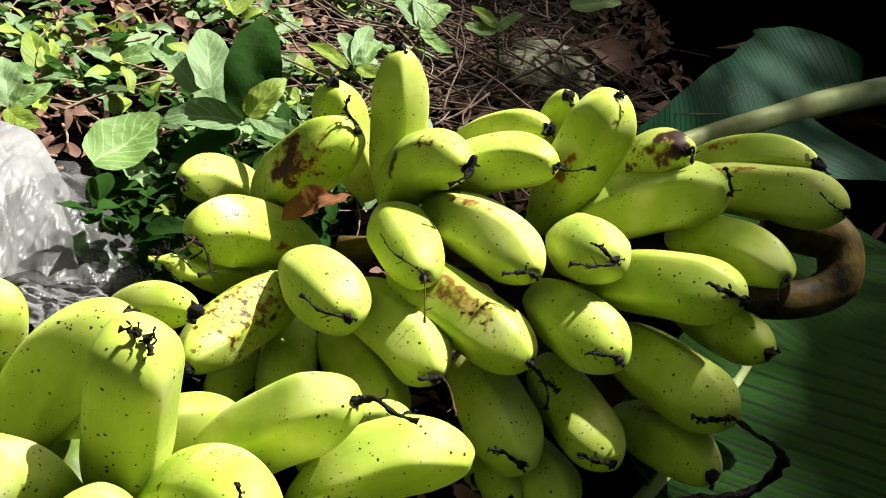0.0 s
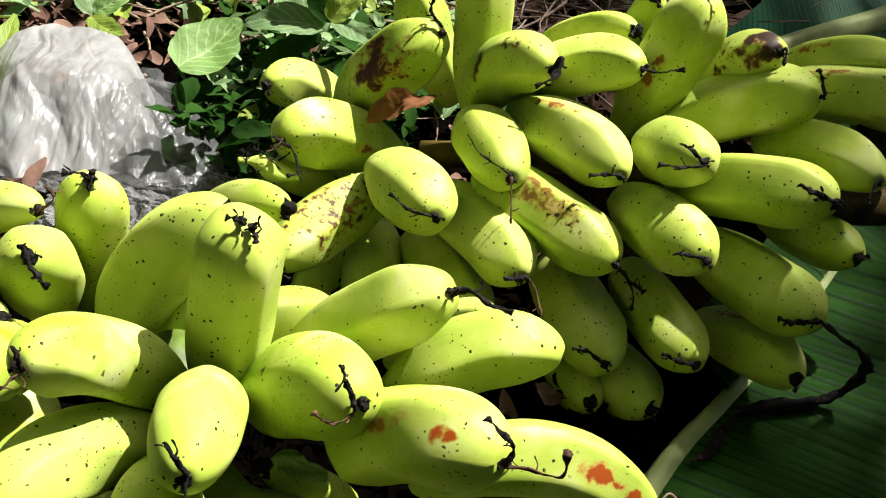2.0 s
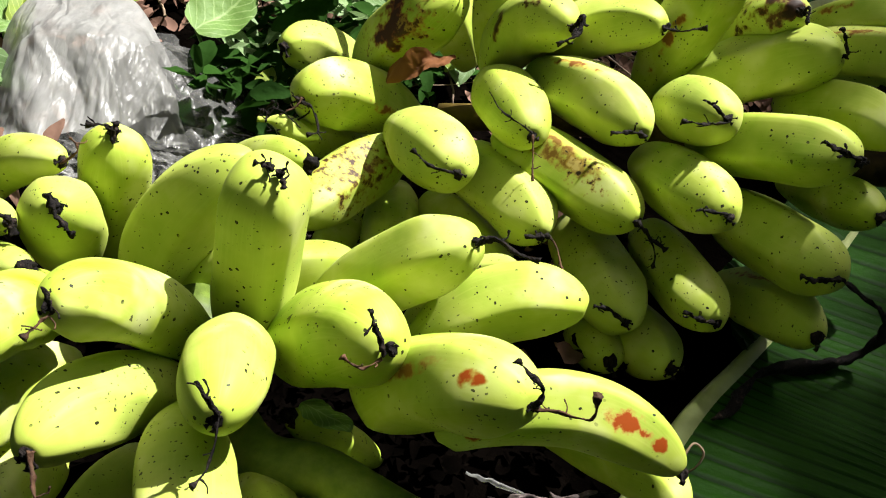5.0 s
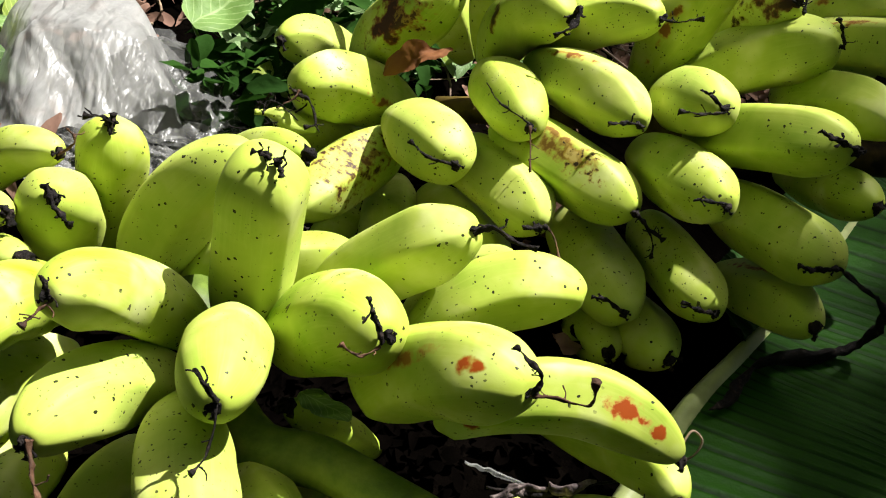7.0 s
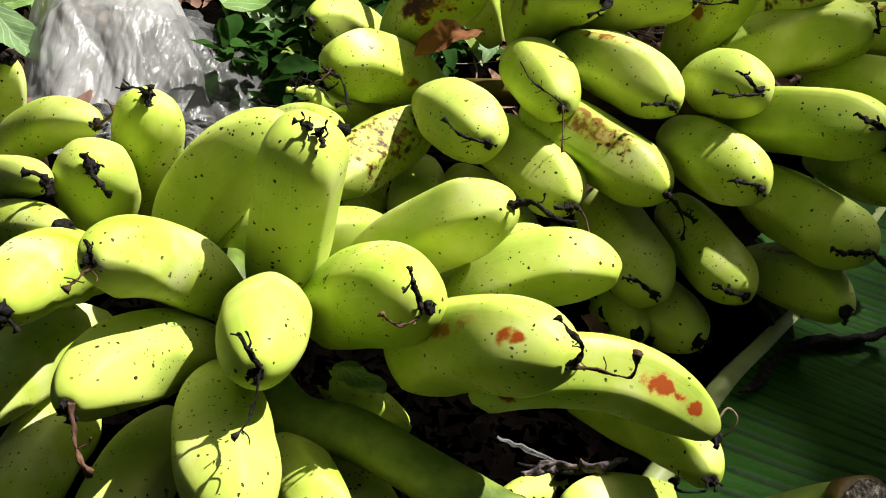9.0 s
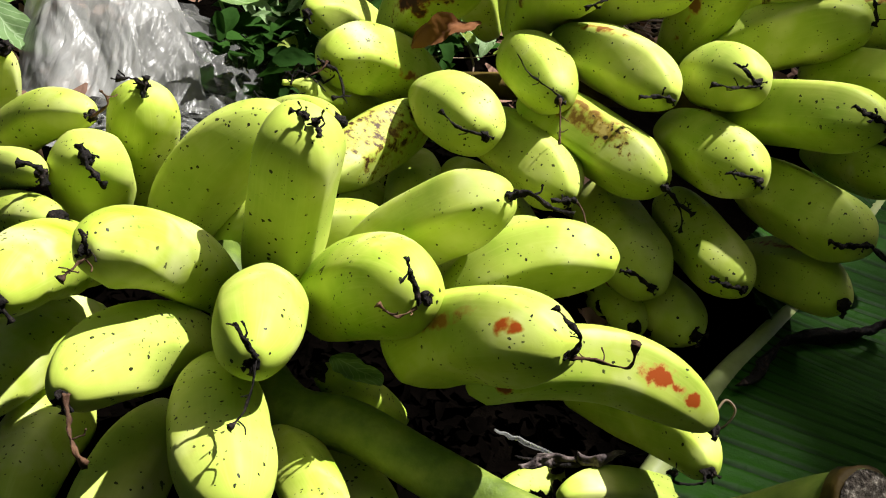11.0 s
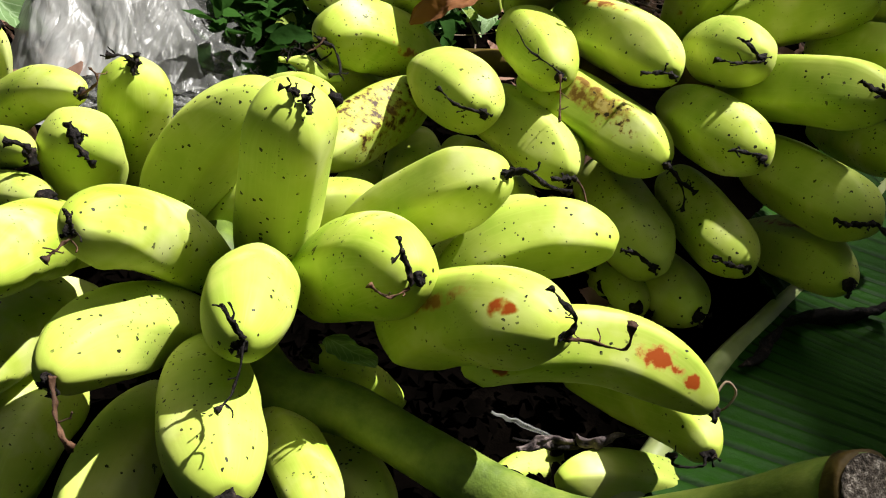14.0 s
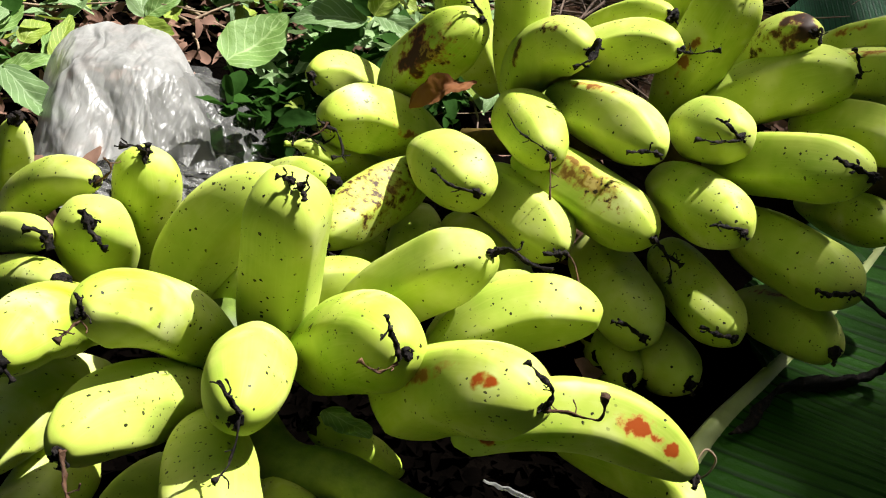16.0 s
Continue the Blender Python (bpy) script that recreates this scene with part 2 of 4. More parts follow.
twig_mat = simple("twig_brown", [(0.3, (0.035, 0.023, 0.017)), (0.7, (0.19, 0.13, 0.095))], 60, 0.85, 0.5)
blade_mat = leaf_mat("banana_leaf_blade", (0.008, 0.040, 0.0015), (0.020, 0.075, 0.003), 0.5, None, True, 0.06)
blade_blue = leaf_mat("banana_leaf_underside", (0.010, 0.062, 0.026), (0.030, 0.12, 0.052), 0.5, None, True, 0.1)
rib_mat = simple("banana_leaf_midrib", [(0.3, (0.18, 0.22, 0.07)), (0.7, (0.36, 0.40, 0.17))], 25, 0.4, 0.2)


def plastic(name, clear_lo, clear_hi, tone, rough=0.22):
    """Thin cloudy film: partly clear, partly milky, with fine sharp creases and gloss."""
    m = Nodes(name, rough, 0.4)
    m.color(m.ramp(m.noise(14, 5), [(0.3, (tone * 0.6, tone * 0.6, tone * 0.57)), (0.7, (tone, tone, tone * 0.97))]))
    m.link(m.math("ADD", m.math("MULTIPLY", m.noise(30, 4), 0.3), rough - 0.1), m.bsdf.inputs["Roughness"])
    tp = m.node("BsdfTransparent")
    tp.inputs["Color"].default_value = (0.95, 0.95, 0.94, 1)
    tl = m.node("BsdfTranslucent")
    tl.inputs["Color"].default_value = (tone, tone, tone * 0.97, 1)
    a = m.node("MixShader", Fac=0.35)
    m.link(m.bsdf.outputs[0], a.inputs[1])
    m.link(tl.outputs[0], a.inputs[2])
    stretch = m.node("Mapping")
    m.link(m.coords(), stretch.inputs["Vector"])
    stretch.inputs["Scale"].default_value = (2.6, 0.7, 1.0)
    b = m.node("MixShader")
    m.link(m.ramp(m.noise(16, 6, stretch.outputs[0], 0.62), [(0.34, (clear_hi,) * 3), (0.62, (clear_lo,) * 3)]), b.inputs[0])
    m.link(a.outputs[0], b.inputs[1])
    m.link(tp.outputs[0], b.inputs[2])
    m.link(b.outputs[0], m.tree.nodes["Material Output"].inputs[0])
    warp = m.node("TexNoise", Scale=18.0, Detail=3.0)
    m.link(stretch.outputs[0], warp.inputs["Vector"])
    bent = m.node("VectorMath")
    bent.operation = "MULTIPLY_ADD"
    bent.inputs[1].default_value = (0.05, 0.05, 0.05)
    m.link(warp.outputs["Color"], bent.inputs[0])
    m.link(stretch.outputs[0], bent.inputs[2])
    height = None
    for scale_, share in ((17.0, 1.0), (48.0, 0.4)):
        facet = m.node("TexVoronoi", Scale=scale_, Randomness=1.0)
        facet.feature = "DISTANCE_TO_EDGE"
        m.link(bent.outputs[0], facet.inputs["Vector"])
        one = m.math("MULTIPLY", facet.outputs["Distance"], share)
        height = one if height is None else m.math("ADD", height, one)
    m.bump(height, 0.5, 0.009)
    return m.mat


film_clear = plastic("plastic_film_clear", 0.55, 0.85, 0.30)
film_shiny = plastic("plastic_film_shiny", 0.35, 0.75, 0.40, 0.15)
plastic_mat = plastic("plastic_film", 0.16, 0.5, 0.50, 0.30)


# ---- building helpers ----
def part(name, bm, material, parent=None, label="", smooth=True):
    me = bpy.data.meshes.new(name)
    bm.to_mesh(me)
    bm.free()
    me.materials.append(material)
    for p in me.polygons:
        p.use_smooth = smooth
    ob = new(name, me)
    if parent:
        ob.parent = parent
    if label:
        tagged(ob, label)
    return ob


def thing(name, label, category, group="", kind=""):
    return tagged(new(name), label, category, group, kind)


def spline(points, n):
    """Catmull-Rom through the points, n samples."""
    p = [Vector(q) for q in points]
    p = [p[0] * 2 - p[1]] + p + [p[-1] * 2 - p[-2]]
    out = []
    seg = len(p) - 3
    for i in range(n):
        s = i / (n - 1) * seg
        k = min(int(s), seg - 1)
        t = s - k
        a, b, c, d = p[k:k + 4]
        out.append(0.5 * ((2 * b) + (c - a) * t + (2 * a - 5 * b + 4 * c - d) * t * t + (3 * b - a - 3 * c + d) * t ** 3))
    return out


def sweep(bm, path, radius, sides=12, shape=None, ref=(0, 0, 1), caps=True, uvs=False, along=None):
    """A tube along path; radius(u); shape(theta, u) scales it. With uvs, u runs along and v round, 0.25 towards ref."""
    rings = []
    n = len(path)
    lay = bm.loops.layers.uv.verify() if uvs else None
    up = Vector(ref)
    for i, p in enumerate(path):
        tan = (path[min(i + 1, n - 1)] - path[max(i - 1, 0)]).normalized()
        side = tan.cross(up)
        if side.length < 1e-4:
            side = tan.orthogonal()
        side.normalize()
        nor = side.cross(tan).normalized()
        u = along[i] if along else i / (n - 1)
        ring = []
        for k in range(sides):
            th = 2 * math.pi * k / sides
            r = radius(u) * (shape(th, u) if shape else 1)
            ring.append(bm.verts.new(p + (side * math.cos(th) + nor * math.sin(th)) * r))
        rings.append(ring)
    for i in range(n - 1):
        for k in range(sides):
            k2 = (k + 1) % sides
            f = bm.faces.new((rings[i][k], rings[i][k2], rings[i + 1][k2], rings[i + 1][k]))
            if uvs:
                for loop, (a, b) in zip(f.loops, ((i, k), (i, k + 1), (i + 1, k + 1), (i + 1, k))):
                    loop[lay].uv = (along[a] if along else a / (n - 1), b / sides)
    if caps:
        bm.faces.new(list(reversed(rings[0])))
        f = bm.faces.new(rings[-1])
        if uvs:
            for loop in f.loops:
                loop[lay].uv = (1, 0.25)
    return rings


def profile(u, neck, blunt):
    """Girth along a banana: a neck that swells to the full body, and a rounded shoulder that starts at blunt."""
    body = neck + (1 - neck) * math.sin(math.pi / 2 * min(1.0, u / 0.44)) ** 1.15
    start = 0.06 if neck < 0.7 else 0.2
    if u < start:
        body *= math.sqrt(max(0.04, 1 - (1 - u / start) ** 2))
    if u > blunt:
        k = (u - blunt) / (1 - blunt)
        body *= 0.2 + 0.8 * max(0.0, 1 - k ** 2.2) ** 0.62
    return body


def flower(parent, tip, way, rng, size=1.0):
    """Shrivelled black flower remains at the blossom end."""
    bm = bmesh.new()
    way = way.normalized()
    for k in range(rng.choice((2, 3, 3, 4))):
        d = (way * rng.uniform(0.3, 1.0) + Vector((rng.uniform(-1, 1), rng.uniform(-1, 1), rng.uniform(-0.9, 0.6))) * 0.8).normalized()
        length = size * rng.uniform(0.006, 0.015)
        pts = [tip - way * 0.002]
        p = Vector(tip)
        for s in range(4):
            d = (d + Vector((rng.uniform(-1, 1), rng.uniform(-1, 1), rng.uniform(-1.1, 0.7))) * 0.45).normalized()
            p = p + d * length / 4
            pts.append(p.copy())
        r0 = size * rng.uniform(0.0011, 0.0020)
        knob = rng.uniform(0.8, 1.9)
        sweep(bm, spline(pts, 9), lambda u: r0 * (1 - 0.55 * u + (knob * max(0, u - 0.75) * 3)), 6,
              lambda th, u: 1 + 0.3 * math.sin(3 * th + 20 * u))
    c = bmesh.ops.create_icosphere(bm, subdivisions=3, radius=0.0056 * size, matrix=Matrix.Translation(tip + way * 0.001))
    for v in c["verts"]:
        v.co += Vector(noise.noise_vector(v.co * 260)) * 0.0024 + Vector(noise.noise_vector(v.co * 700)) * 0.0012
    return part("dried_flower", bm, dry_black, parent, "shrivelled black dried flower remains")


count = [0]
named = {}


ALONG = [0.88 * i / 25 for i in range(26)] + [1 - 0.12 * (1 - i / 11) ** 1.7 for i in range(1, 12)]


def banana(parent, base, mid, tip, radius, material=None, remains=1.0, blunt=0.62, turn=None, faces=5, neck=0.45):
    """One plump angular cooking banana, from its neck at base to its blossom end at tip; turn: where a ridge runs, 90 towards the path."""
    count[0] += 1
    rng = random.Random(count[0] * 17)
    b, m, t = Vector(base), Vector(mid), Vector(tip)
    ctrl = m * 2 - (b + t) * 0.5
    axis = [b * (1 - u) ** 2 + ctrl * 2 * u * (1 - u) + t * u * u for u in ALONG]
    bm = bmesh.new()
    first = radians(turn if turn is not None else rng.uniform(40, 140))
    end_on = abs((t - b).normalized().dot((m - Vector((0, 0, 0.43))).normalized()))
    sharp = rng.uniform(0.75, 0.95) * (1 - 0.8 * max(0.0, end_on - 0.62) / 0.38)
    ph = rng.uniform(0, 9)
    lean = [rng.uniform(-0.12, 0.12) for k in range(faces)]

    def shape(th, u):
        s = sum(max(0.0, math.cos(th - first - (k + 0.5) * 2 * math.pi / faces - lean[k] * (k > 0 and k < faces - 1))) ** 20 for k in range(faces)) ** (-1 / 20)
        s = min(s, 1.2) * 0.945
        w = sharp * min(1, u * 4 + 0.3) * (1 if u < 0.8 else 1 - 0.5 * (u - 0.8) / 0.2)
        return (1 + (s - 1) * w) * (1 + 0.02 * math.sin(2 * th + ph + 5 * u) + 0.012 * math.sin(7 * u + ph))

    sweep(bm, axis, lambda u: radius * profile(u, neck, blunt), 48, shape, (0, -0.8, 0.6), True, True, ALONG)
    ob = part("banana", bm, material or skin_green, parent, PEEL_WORDS.get((material or skin_green).name, ""))
    if remains:
        flower(ob, t, axis[-1] - axis[-5], rng, remains * rng.uniform(0.6, 0.95))
    return ob


# ---- ground ----
def ground_height(x, y):
    return 0.012 * noise.noise((x * 5, y * 5, 0)) + 0.004 * noise.noise((x * 24, y * 24, 3)) - 0.012


def build_ground():
    bm = bmesh.new()
    near = [i * 0.04 - 1.6 for i in range(81)]
    xs = [-60, -20, -8, -4, -2.4] + near + [2.4, 4, 8, 20, 60]
    ys = [-60, -20, -8, -3, -1] + [i * 0.04 - 0.6 for i in range(81)] + [3.2, 4, 6, 10, 20, 60]
    g = [[bm.verts.new((x, y, ground_height(x, y) if abs(x) < 3 and abs(y) < 4 else -0.012)) for x in xs] for y in ys]
    for j in range(len(ys) - 1):
        for i in range(len(xs) - 1):
            bm.faces.new((g[j][i], g[j][i + 1], g[j + 1][i + 1], g[j + 1][i]))
    return tagged(part("ground", bm, soil), "bare soil strewn with dead leaves, its near-black colour holding shade", "ground", kind="structure")


build_ground()

# ---- banana bunches ----
bunch_front = thing("banana_bunch", "bunch of green cooking bananas lit by the sun, on the ground", "banana bunch", "bunches")
bunch_back = thing("banana_bunch", "green cooking banana bunch, half shaded, lying on a banana leaf", "banana bunch", "bunches")
named["stand"] = banana(bunch_front, (-0.0947, 0.3945, 0.0472), (-0.0905, 0.3882, 0.1234), (-0.0842, 0.3750, 0.1902), 0.0207, skin_green, 0.36, faces=4, turn=48, blunt=0.82)
named["oval"] = banana(bunch_front, (-0.0924, 0.3671, 0.0891), (-0.0856, 0.3221, 0.1182), (-0.0759, 0.2702, 0.1383), 0.0198, skin_green, 0.6, turn=62)
named["dot"] = banana(bunch_front, (-0.0727, 0.3886, 0.0669), (-0.0454, 0.3610, 0.1124), (-0.0163, 0.3228, 0.1440), 0.0243, skin_green, 0.6, turn=112, neck=0.7)
named["fr"] = banana(bunch_front, (-0.0672, 0.4182, 0.0677), (-0.0260, 0.4096, 0.1184), (0.0127, 0.3935, 0.1591), 0.0193, skin_green, 0.6, turn=86, blunt=0.72)
named["bright"] = banana(bunch_front, (-0.0098, 0.3989, 0.0755), (0.0311, 0.4140, 0.1090), (0.0764, 0.4115, 0.1188), 0.0194, skin_green, 0.0, turn=78)
named["brightb"] = banana(bunch_front, (-0.0152, 0.5087, 0.0036), (0.0120, 0.4911, 0.0532), (0.0414, 0.4674, 0.0948), 0.0144)
named["red1"] = banana(bunch_front, (-0.0217, 0.3562, 0.0789), (0.0088, 0.3345, 0.1212), (0.0461, 0.3013, 0.1485), 0.0224, skin_redspot, 0.6, neck=0.98, blunt=0.6, turn=66)
named["red3"] = banana(bunch_front, (0.0121, 0.3325, 0.0873), (0.0700, 0.3475, 0.1085), (0.1266, 0.3356, 0.0940), 0.0171, skin_redtip, turn=64, neck=0.6)
named["under3"] = banana(bunch_front, (0.0729, 0.4268, 0.0133), (0.1159, 0.3864, 0.0439), (0.1355, 0.3377, 0.0635), 0.0161, skin_green, 0.6, turn=88)
named["leftt"] = banana(bunch_front, (-0.1095, 0.3821, 0.0649), (-0.1368, 0.3488, 0.1163), (-0.1550, 0.3020, 0.1499), 0.0185, skin_green, 0.6, turn=122, blunt=0.68)
named["fl2"] = banana(bunch_front, (-0.1132, 0.3671, 0.0495), (-0.1397, 0.3220, 0.0831), (-0.1514, 0.2656, 0.1015), 0.0202, skin_green, 0.6, turn=100)
named["n7"] = banana(bunch_front, (-0.1042, 0.3350, 0.0694), (-0.0915, 0.2820, 0.0836), (-0.0670, 0.2303, 0.0994), 0.0224, turn=143)
named["low1"] = banana(bunch_front, (-0.1412, 0.3641, -0.0014), (-0.1431, 0.3059, 0.0091), (-0.1358, 0.2456, 0.0168), 0.0212)
named["low2"] = banana(bunch_front, (-0.1893, 0.3740, -0.0082), (-0.1925, 0.3169, 0.0055), (-0.1802, 0.2566, 0.0150), 0.0206)
named["low3"] = banana(bunch_front, (-0.1956, 0.4067, 0.0125), (-0.2105, 0.3545, 0.0357), (-0.2134, 0.2932, 0.0470), 0.0211)
named["left4"] = banana(bunch_front, (-0.1876, 0.3915, 0.0625), (-0.1957, 0.3483, 0.1001), (-0.1910, 0.2923, 0.1206), 0.0192)
named["bigl"] = banana(bunch_front, (-0.1631, 0.4344, 0.0414), (-0.1498, 0.4378, 0.1008), (-0.1067, 0.4358, 0.1530), 0.0224)
named["fl"] = banana(bunch_front, (-0.2077, 0.4810, 0.0282), (-0.1968, 0.4698, 0.0865), (-0.1885, 0.4551, 0.1401), 0.0193, skin_green, 0.6, turn=84, faces=3, blunt=0.75)
named["blk"] = banana(bunch_front, (-0.2130, 0.4538, 0.0471), (-0.2065, 0.4266, 0.0934), (-0.1935, 0.3937, 0.1321), 0.0216, skin_green, 0.6, turn=30, neck=0.6)
named["l19"] = banana(bunch_front, (-0.2894, 0.4651, 0.0521), (-0.2553, 0.4584, 0.1007), (-0.2097, 0.4364, 0.1291), 0.0147, skin_green, 0.6, turn=80)
named["l20"] = banana(bunch_front, (-0.2859, 0.4374, 0.0733), (-0.2508, 0.4138, 0.0996), (-0.2144, 0.3867, 0.1213), 0.0112, skin_green, 0.6)
named["l21"] = banana(bunch_front, (-0.3140, 0.5135, 0.0169), (-0.2992, 0.5016, 0.0711), (-0.2843, 0.4898, 0.1254), 0.0131)
named["l22"] = banana(bunch_front, (-0.2806, 0.4109, 0.0541), (-0.2397, 0.3903, 0.0847), (-0.1976, 0.3663, 0.1108), 0.0141)
named["behind"] = banana(bunch_front, (-0.1501, 0.4465, 0.0234), (-0.0994, 0.4434, 0.0661), (-0.0467, 0.4347, 0.1014), 0.0176)
named["behm"] = banana(bunch_front, (-0.1559, 0.4435, 0.0220), (-0.1393, 0.4456, 0.0580), (-0.1212, 0.4487, 0.0954), 0.0141, skin_green, 0.0, turn=80)
named["behl"] = banana(bunch_front, (-0.1526, 0.5464, 0.0470), (-0.1291, 0.5237, 0.0928), (-0.0878, 0.4907, 0.1240), 0.0155)
named["n25"] = banana(bunch_front, (-0.0877, 0.3444, 0.0263), (-0.0556, 0.2973, 0.0494), (-0.0325, 0.2458, 0.0667), 0.0148)
named["n25b"] = banana(bunch_front, (-0.0742, 0.3737, -0.0129), (-0.0374, 0.3304, 0.0128), (-0.0106, 0.2824, 0.0321), 0.0160)
named["n26"] = banana(bunch_front, (-0.0148, 0.3997, -0.0098), (-0.0377, 0.3749, 0.0271), (-0.0606, 0.3501, 0.0639), 0.0106)
named["b27"] = banana(bunch_front, (0.1274, 0.4128, -0.0545), (0.0818, 0.3879, -0.0243), (0.0437, 0.3553, -0.0042), 0.0123, skin_green, 0.0, turn=80)
named["b28"] = banana(bunch_front, (0.1737, 0.3833, -0.0243), (0.1195, 0.3686, 0.0014), (0.0731, 0.3446, 0.0147), 0.0143, skin_green, 0.0, turn=70)
named["b1"] = banana(bunch_back, (0.0075, 0.6980, 0.1022), (0.0037, 0.6982, 0.1648), (-0.0047, 0.6986, 0.2272), 0.0198, turn=88, blunt=0.66)
named["b1b"] = banana(bunch_back, (-0.0098, 0.7774, 0.0681), (-0.0366, 0.7605, 0.1206), (-0.0526, 0.7442, 0.1751), 0.0209, turn=70, blunt=0.68)
named["b2"] = banana(bunch_back, (-0.0904, 0.6975, 0.0805), (-0.0599, 0.6848, 0.1293), (-0.0247, 0.6686, 0.1723), 0.0236, skin_rot, 0.6, turn=75, blunt=0.7)
named["b3"] = banana(bunch_back, (-0.0891, 0.7800, 0.0332), (-0.1278, 0.7504, 0.0682), (-0.1539, 0.7105, 0.0862), 0.0199, turn=95)
named["b4"] = banana(bunch_back, (-0.0444, 0.6806, 0.0579), (-0.0866, 0.6474, 0.0897), (-0.1169, 0.6025, 0.1017), 0.0244, skin_stain, 0.6, turn=112, blunt=0.68, neck=0.6)
named["b5"] = banana(bunch_back, (-0.0476, 0.6165, 0.0855), (-0.0241, 0.5705, 0.1043), (-0.0027, 0.5215, 0.1173), 0.0238, skin_green, 0.6, turn=78, neck=0.6)
named["b6"] = banana(bunch_back, (-0.0417, 0.6286, 0.0650), (-0.0756, 0.5774, 0.0636), (-0.0967, 0.5228, 0.0575), 0.0209, skin_spotty, turn=118, neck=0.7)
named["b7"] = banana(bunch_back, (-0.0137, 0.6158, 0.0720), (0.0265, 0.5731, 0.0819), (0.0562, 0.5255, 0.0821), 0.0217, skin_green, 0.6, turn=112, blunt=0.7, neck=0.8)
named["b8"] = banana(bunch_back, (0.0052, 0.6627, 0.1130), (0.0218, 0.6131, 0.1253), (0.0385, 0.5601, 0.1318), 0.0222, skin_green, 0.6, turn=86)
named["b9"] = banana(bunch_back, (0.0084, 0.6902, 0.1015), (0.0239, 0.6680, 0.1571), (0.0529, 0.6263, 0.1793), 0.0216, skin_darktop, 0.6, turn=100)
named["b10"] = banana(bunch_back, (0.0366, 0.6643, 0.1236), (0.0759, 0.6194, 0.1388), (0.1065, 0.5688, 0.1430), 0.0218, skin_stain, 0.6, turn=108, neck=0.65)
named["b11"] = banana(bunch_back, (0.0350, 0.7008, 0.1189), (0.0725, 0.6755, 0.1626), (0.1127, 0.6400, 0.1884), 0.0202, skin_green, 0.6, turn=95)
named["b11b"] = banana(bunch_back, (0.0436, 0.7635, 0.1256), (0.0745, 0.7306, 0.1671), (0.1086, 0.6893, 0.1940), 0.0144)
named["b12"] = banana(bunch_back, (0.1181, 0.6830, 0.1133), (0.1355, 0.6793, 0.1799), (0.1467, 0.6694, 0.2347), 0.0238, skin_stain, 0.6, turn=80, blunt=0.7)
named["b12b"] = banana(bunch_back, (0.1269, 0.7892, 0.1236), (0.1231, 0.7568, 0.1701), (0.1210, 0.7201, 0.2090), 0.0149)
named["b13"] = banana(bunch_back, (0.1700, 0.7271, 0.1319), (0.1842, 0.6957, 0.1790), (0.1993, 0.6554, 0.2103), 0.0198, skin_rottip, 0.6, turn=85)
named["b14"] = banana(bunch_back, (0.2197, 0.7424, 0.1549), (0.2547, 0.7105, 0.1932), (0.2934, 0.6683, 0.2138), 0.0161, skin_stain)
named["b15"] = banana(bunch_back, (0.2215, 0.7094, 0.1615), (0.2701, 0.6703, 0.1865), (0.3055, 0.6260, 0.2008), 0.0208, skin_stain, 0.6, turn=104, neck=0.7)
named["b16"] = banana(bunch_back, (0.1406, 0.6799, 0.1198), (0.1869, 0.6638, 0.1629), (0.2315, 0.6398, 0.1922), 0.0229, skin_green, 0.6, turn=110, blunt=0.68, neck=0.65)
named["b17"] = banana(bunch_back, (0.1326, 0.6482, 0.1295), (0.1398, 0.6015, 0.1512), (0.1500, 0.5543, 0.1720), 0.0216, skin_green, 0.6, turn=115)
named["b18"] = banana(bunch_back, (0.2125, 0.6781, 0.1324), (0.2429, 0.6310, 0.1585), (0.2636, 0.5763, 0.1702), 0.0194, skin_green, 0.6, turn=118, neck=0.7)
named["b19"] = banana(bunch_back, (0.1494, 0.6249, 0.1140), (0.1903, 0.5879, 0.1436), (0.2312, 0.5463, 0.1652), 0.0221, skin_green, 0.6, turn=126, blunt=0.68, neck=0.7)
named["b20"] = banana(bunch_back, (0.1217, 0.6130, 0.1013), (0.1395, 0.5611, 0.1179), (0.1582, 0.5081, 0.1328), 0.0224, skin_green, 0.6, turn=112, neck=0.6)
named["b21"] = banana(bunch_back, (0.0178, 0.6145, 0.1009), (0.0674, 0.5723, 0.1033), (0.1121, 0.5291, 0.1036), 0.0214, skin_rust, 0.6, turn=118, blunt=0.68, neck=0.8)
named["b22"] = banana(bunch_back, (0.1769, 0.6182, 0.0776), (0.2087, 0.5643, 0.0899), (0.2368, 0.5113, 0.1034), 0.0231, skin_green, 0.6, turn=115, blunt=0.68, neck=0.7)
named["b23"] = banana(bunch_back, (0.1991, 0.6092, 0.0155), (0.2211, 0.5589, 0.0420), (0.2367, 0.5051, 0.0619), 0.0204, skin_stain)
named["b24"] = banana(bunch_back, (0.1345, 0.6141, 0.0468), (0.1542, 0.5575, 0.0531), (0.1734, 0.5014, 0.0598), 0.0212, skin_green, 0.6, turn=112, neck=0.7)
named["b25"] = banana(bunch_back, (0.0820, 0.6118, 0.0418), (0.1020, 0.5540, 0.0440), (0.1189, 0.4980, 0.0491), 0.0234, skin_green, 0.6, turn=90, blunt=0.7, neck=0.8)
named["b26"] = banana(bunch_back, (0.1170, 0.6092, -0.0172), (0.1367, 0.5552, 0.0001), (0.1564, 0.5012, 0.0173), 0.0222)
named["b26b"] = banana(bunch_back, (0.0980, 0.6052, -0.0293), (0.1086, 0.5550, -0.0096), (0.1193, 0.5047, 0.0100), 0.0194)
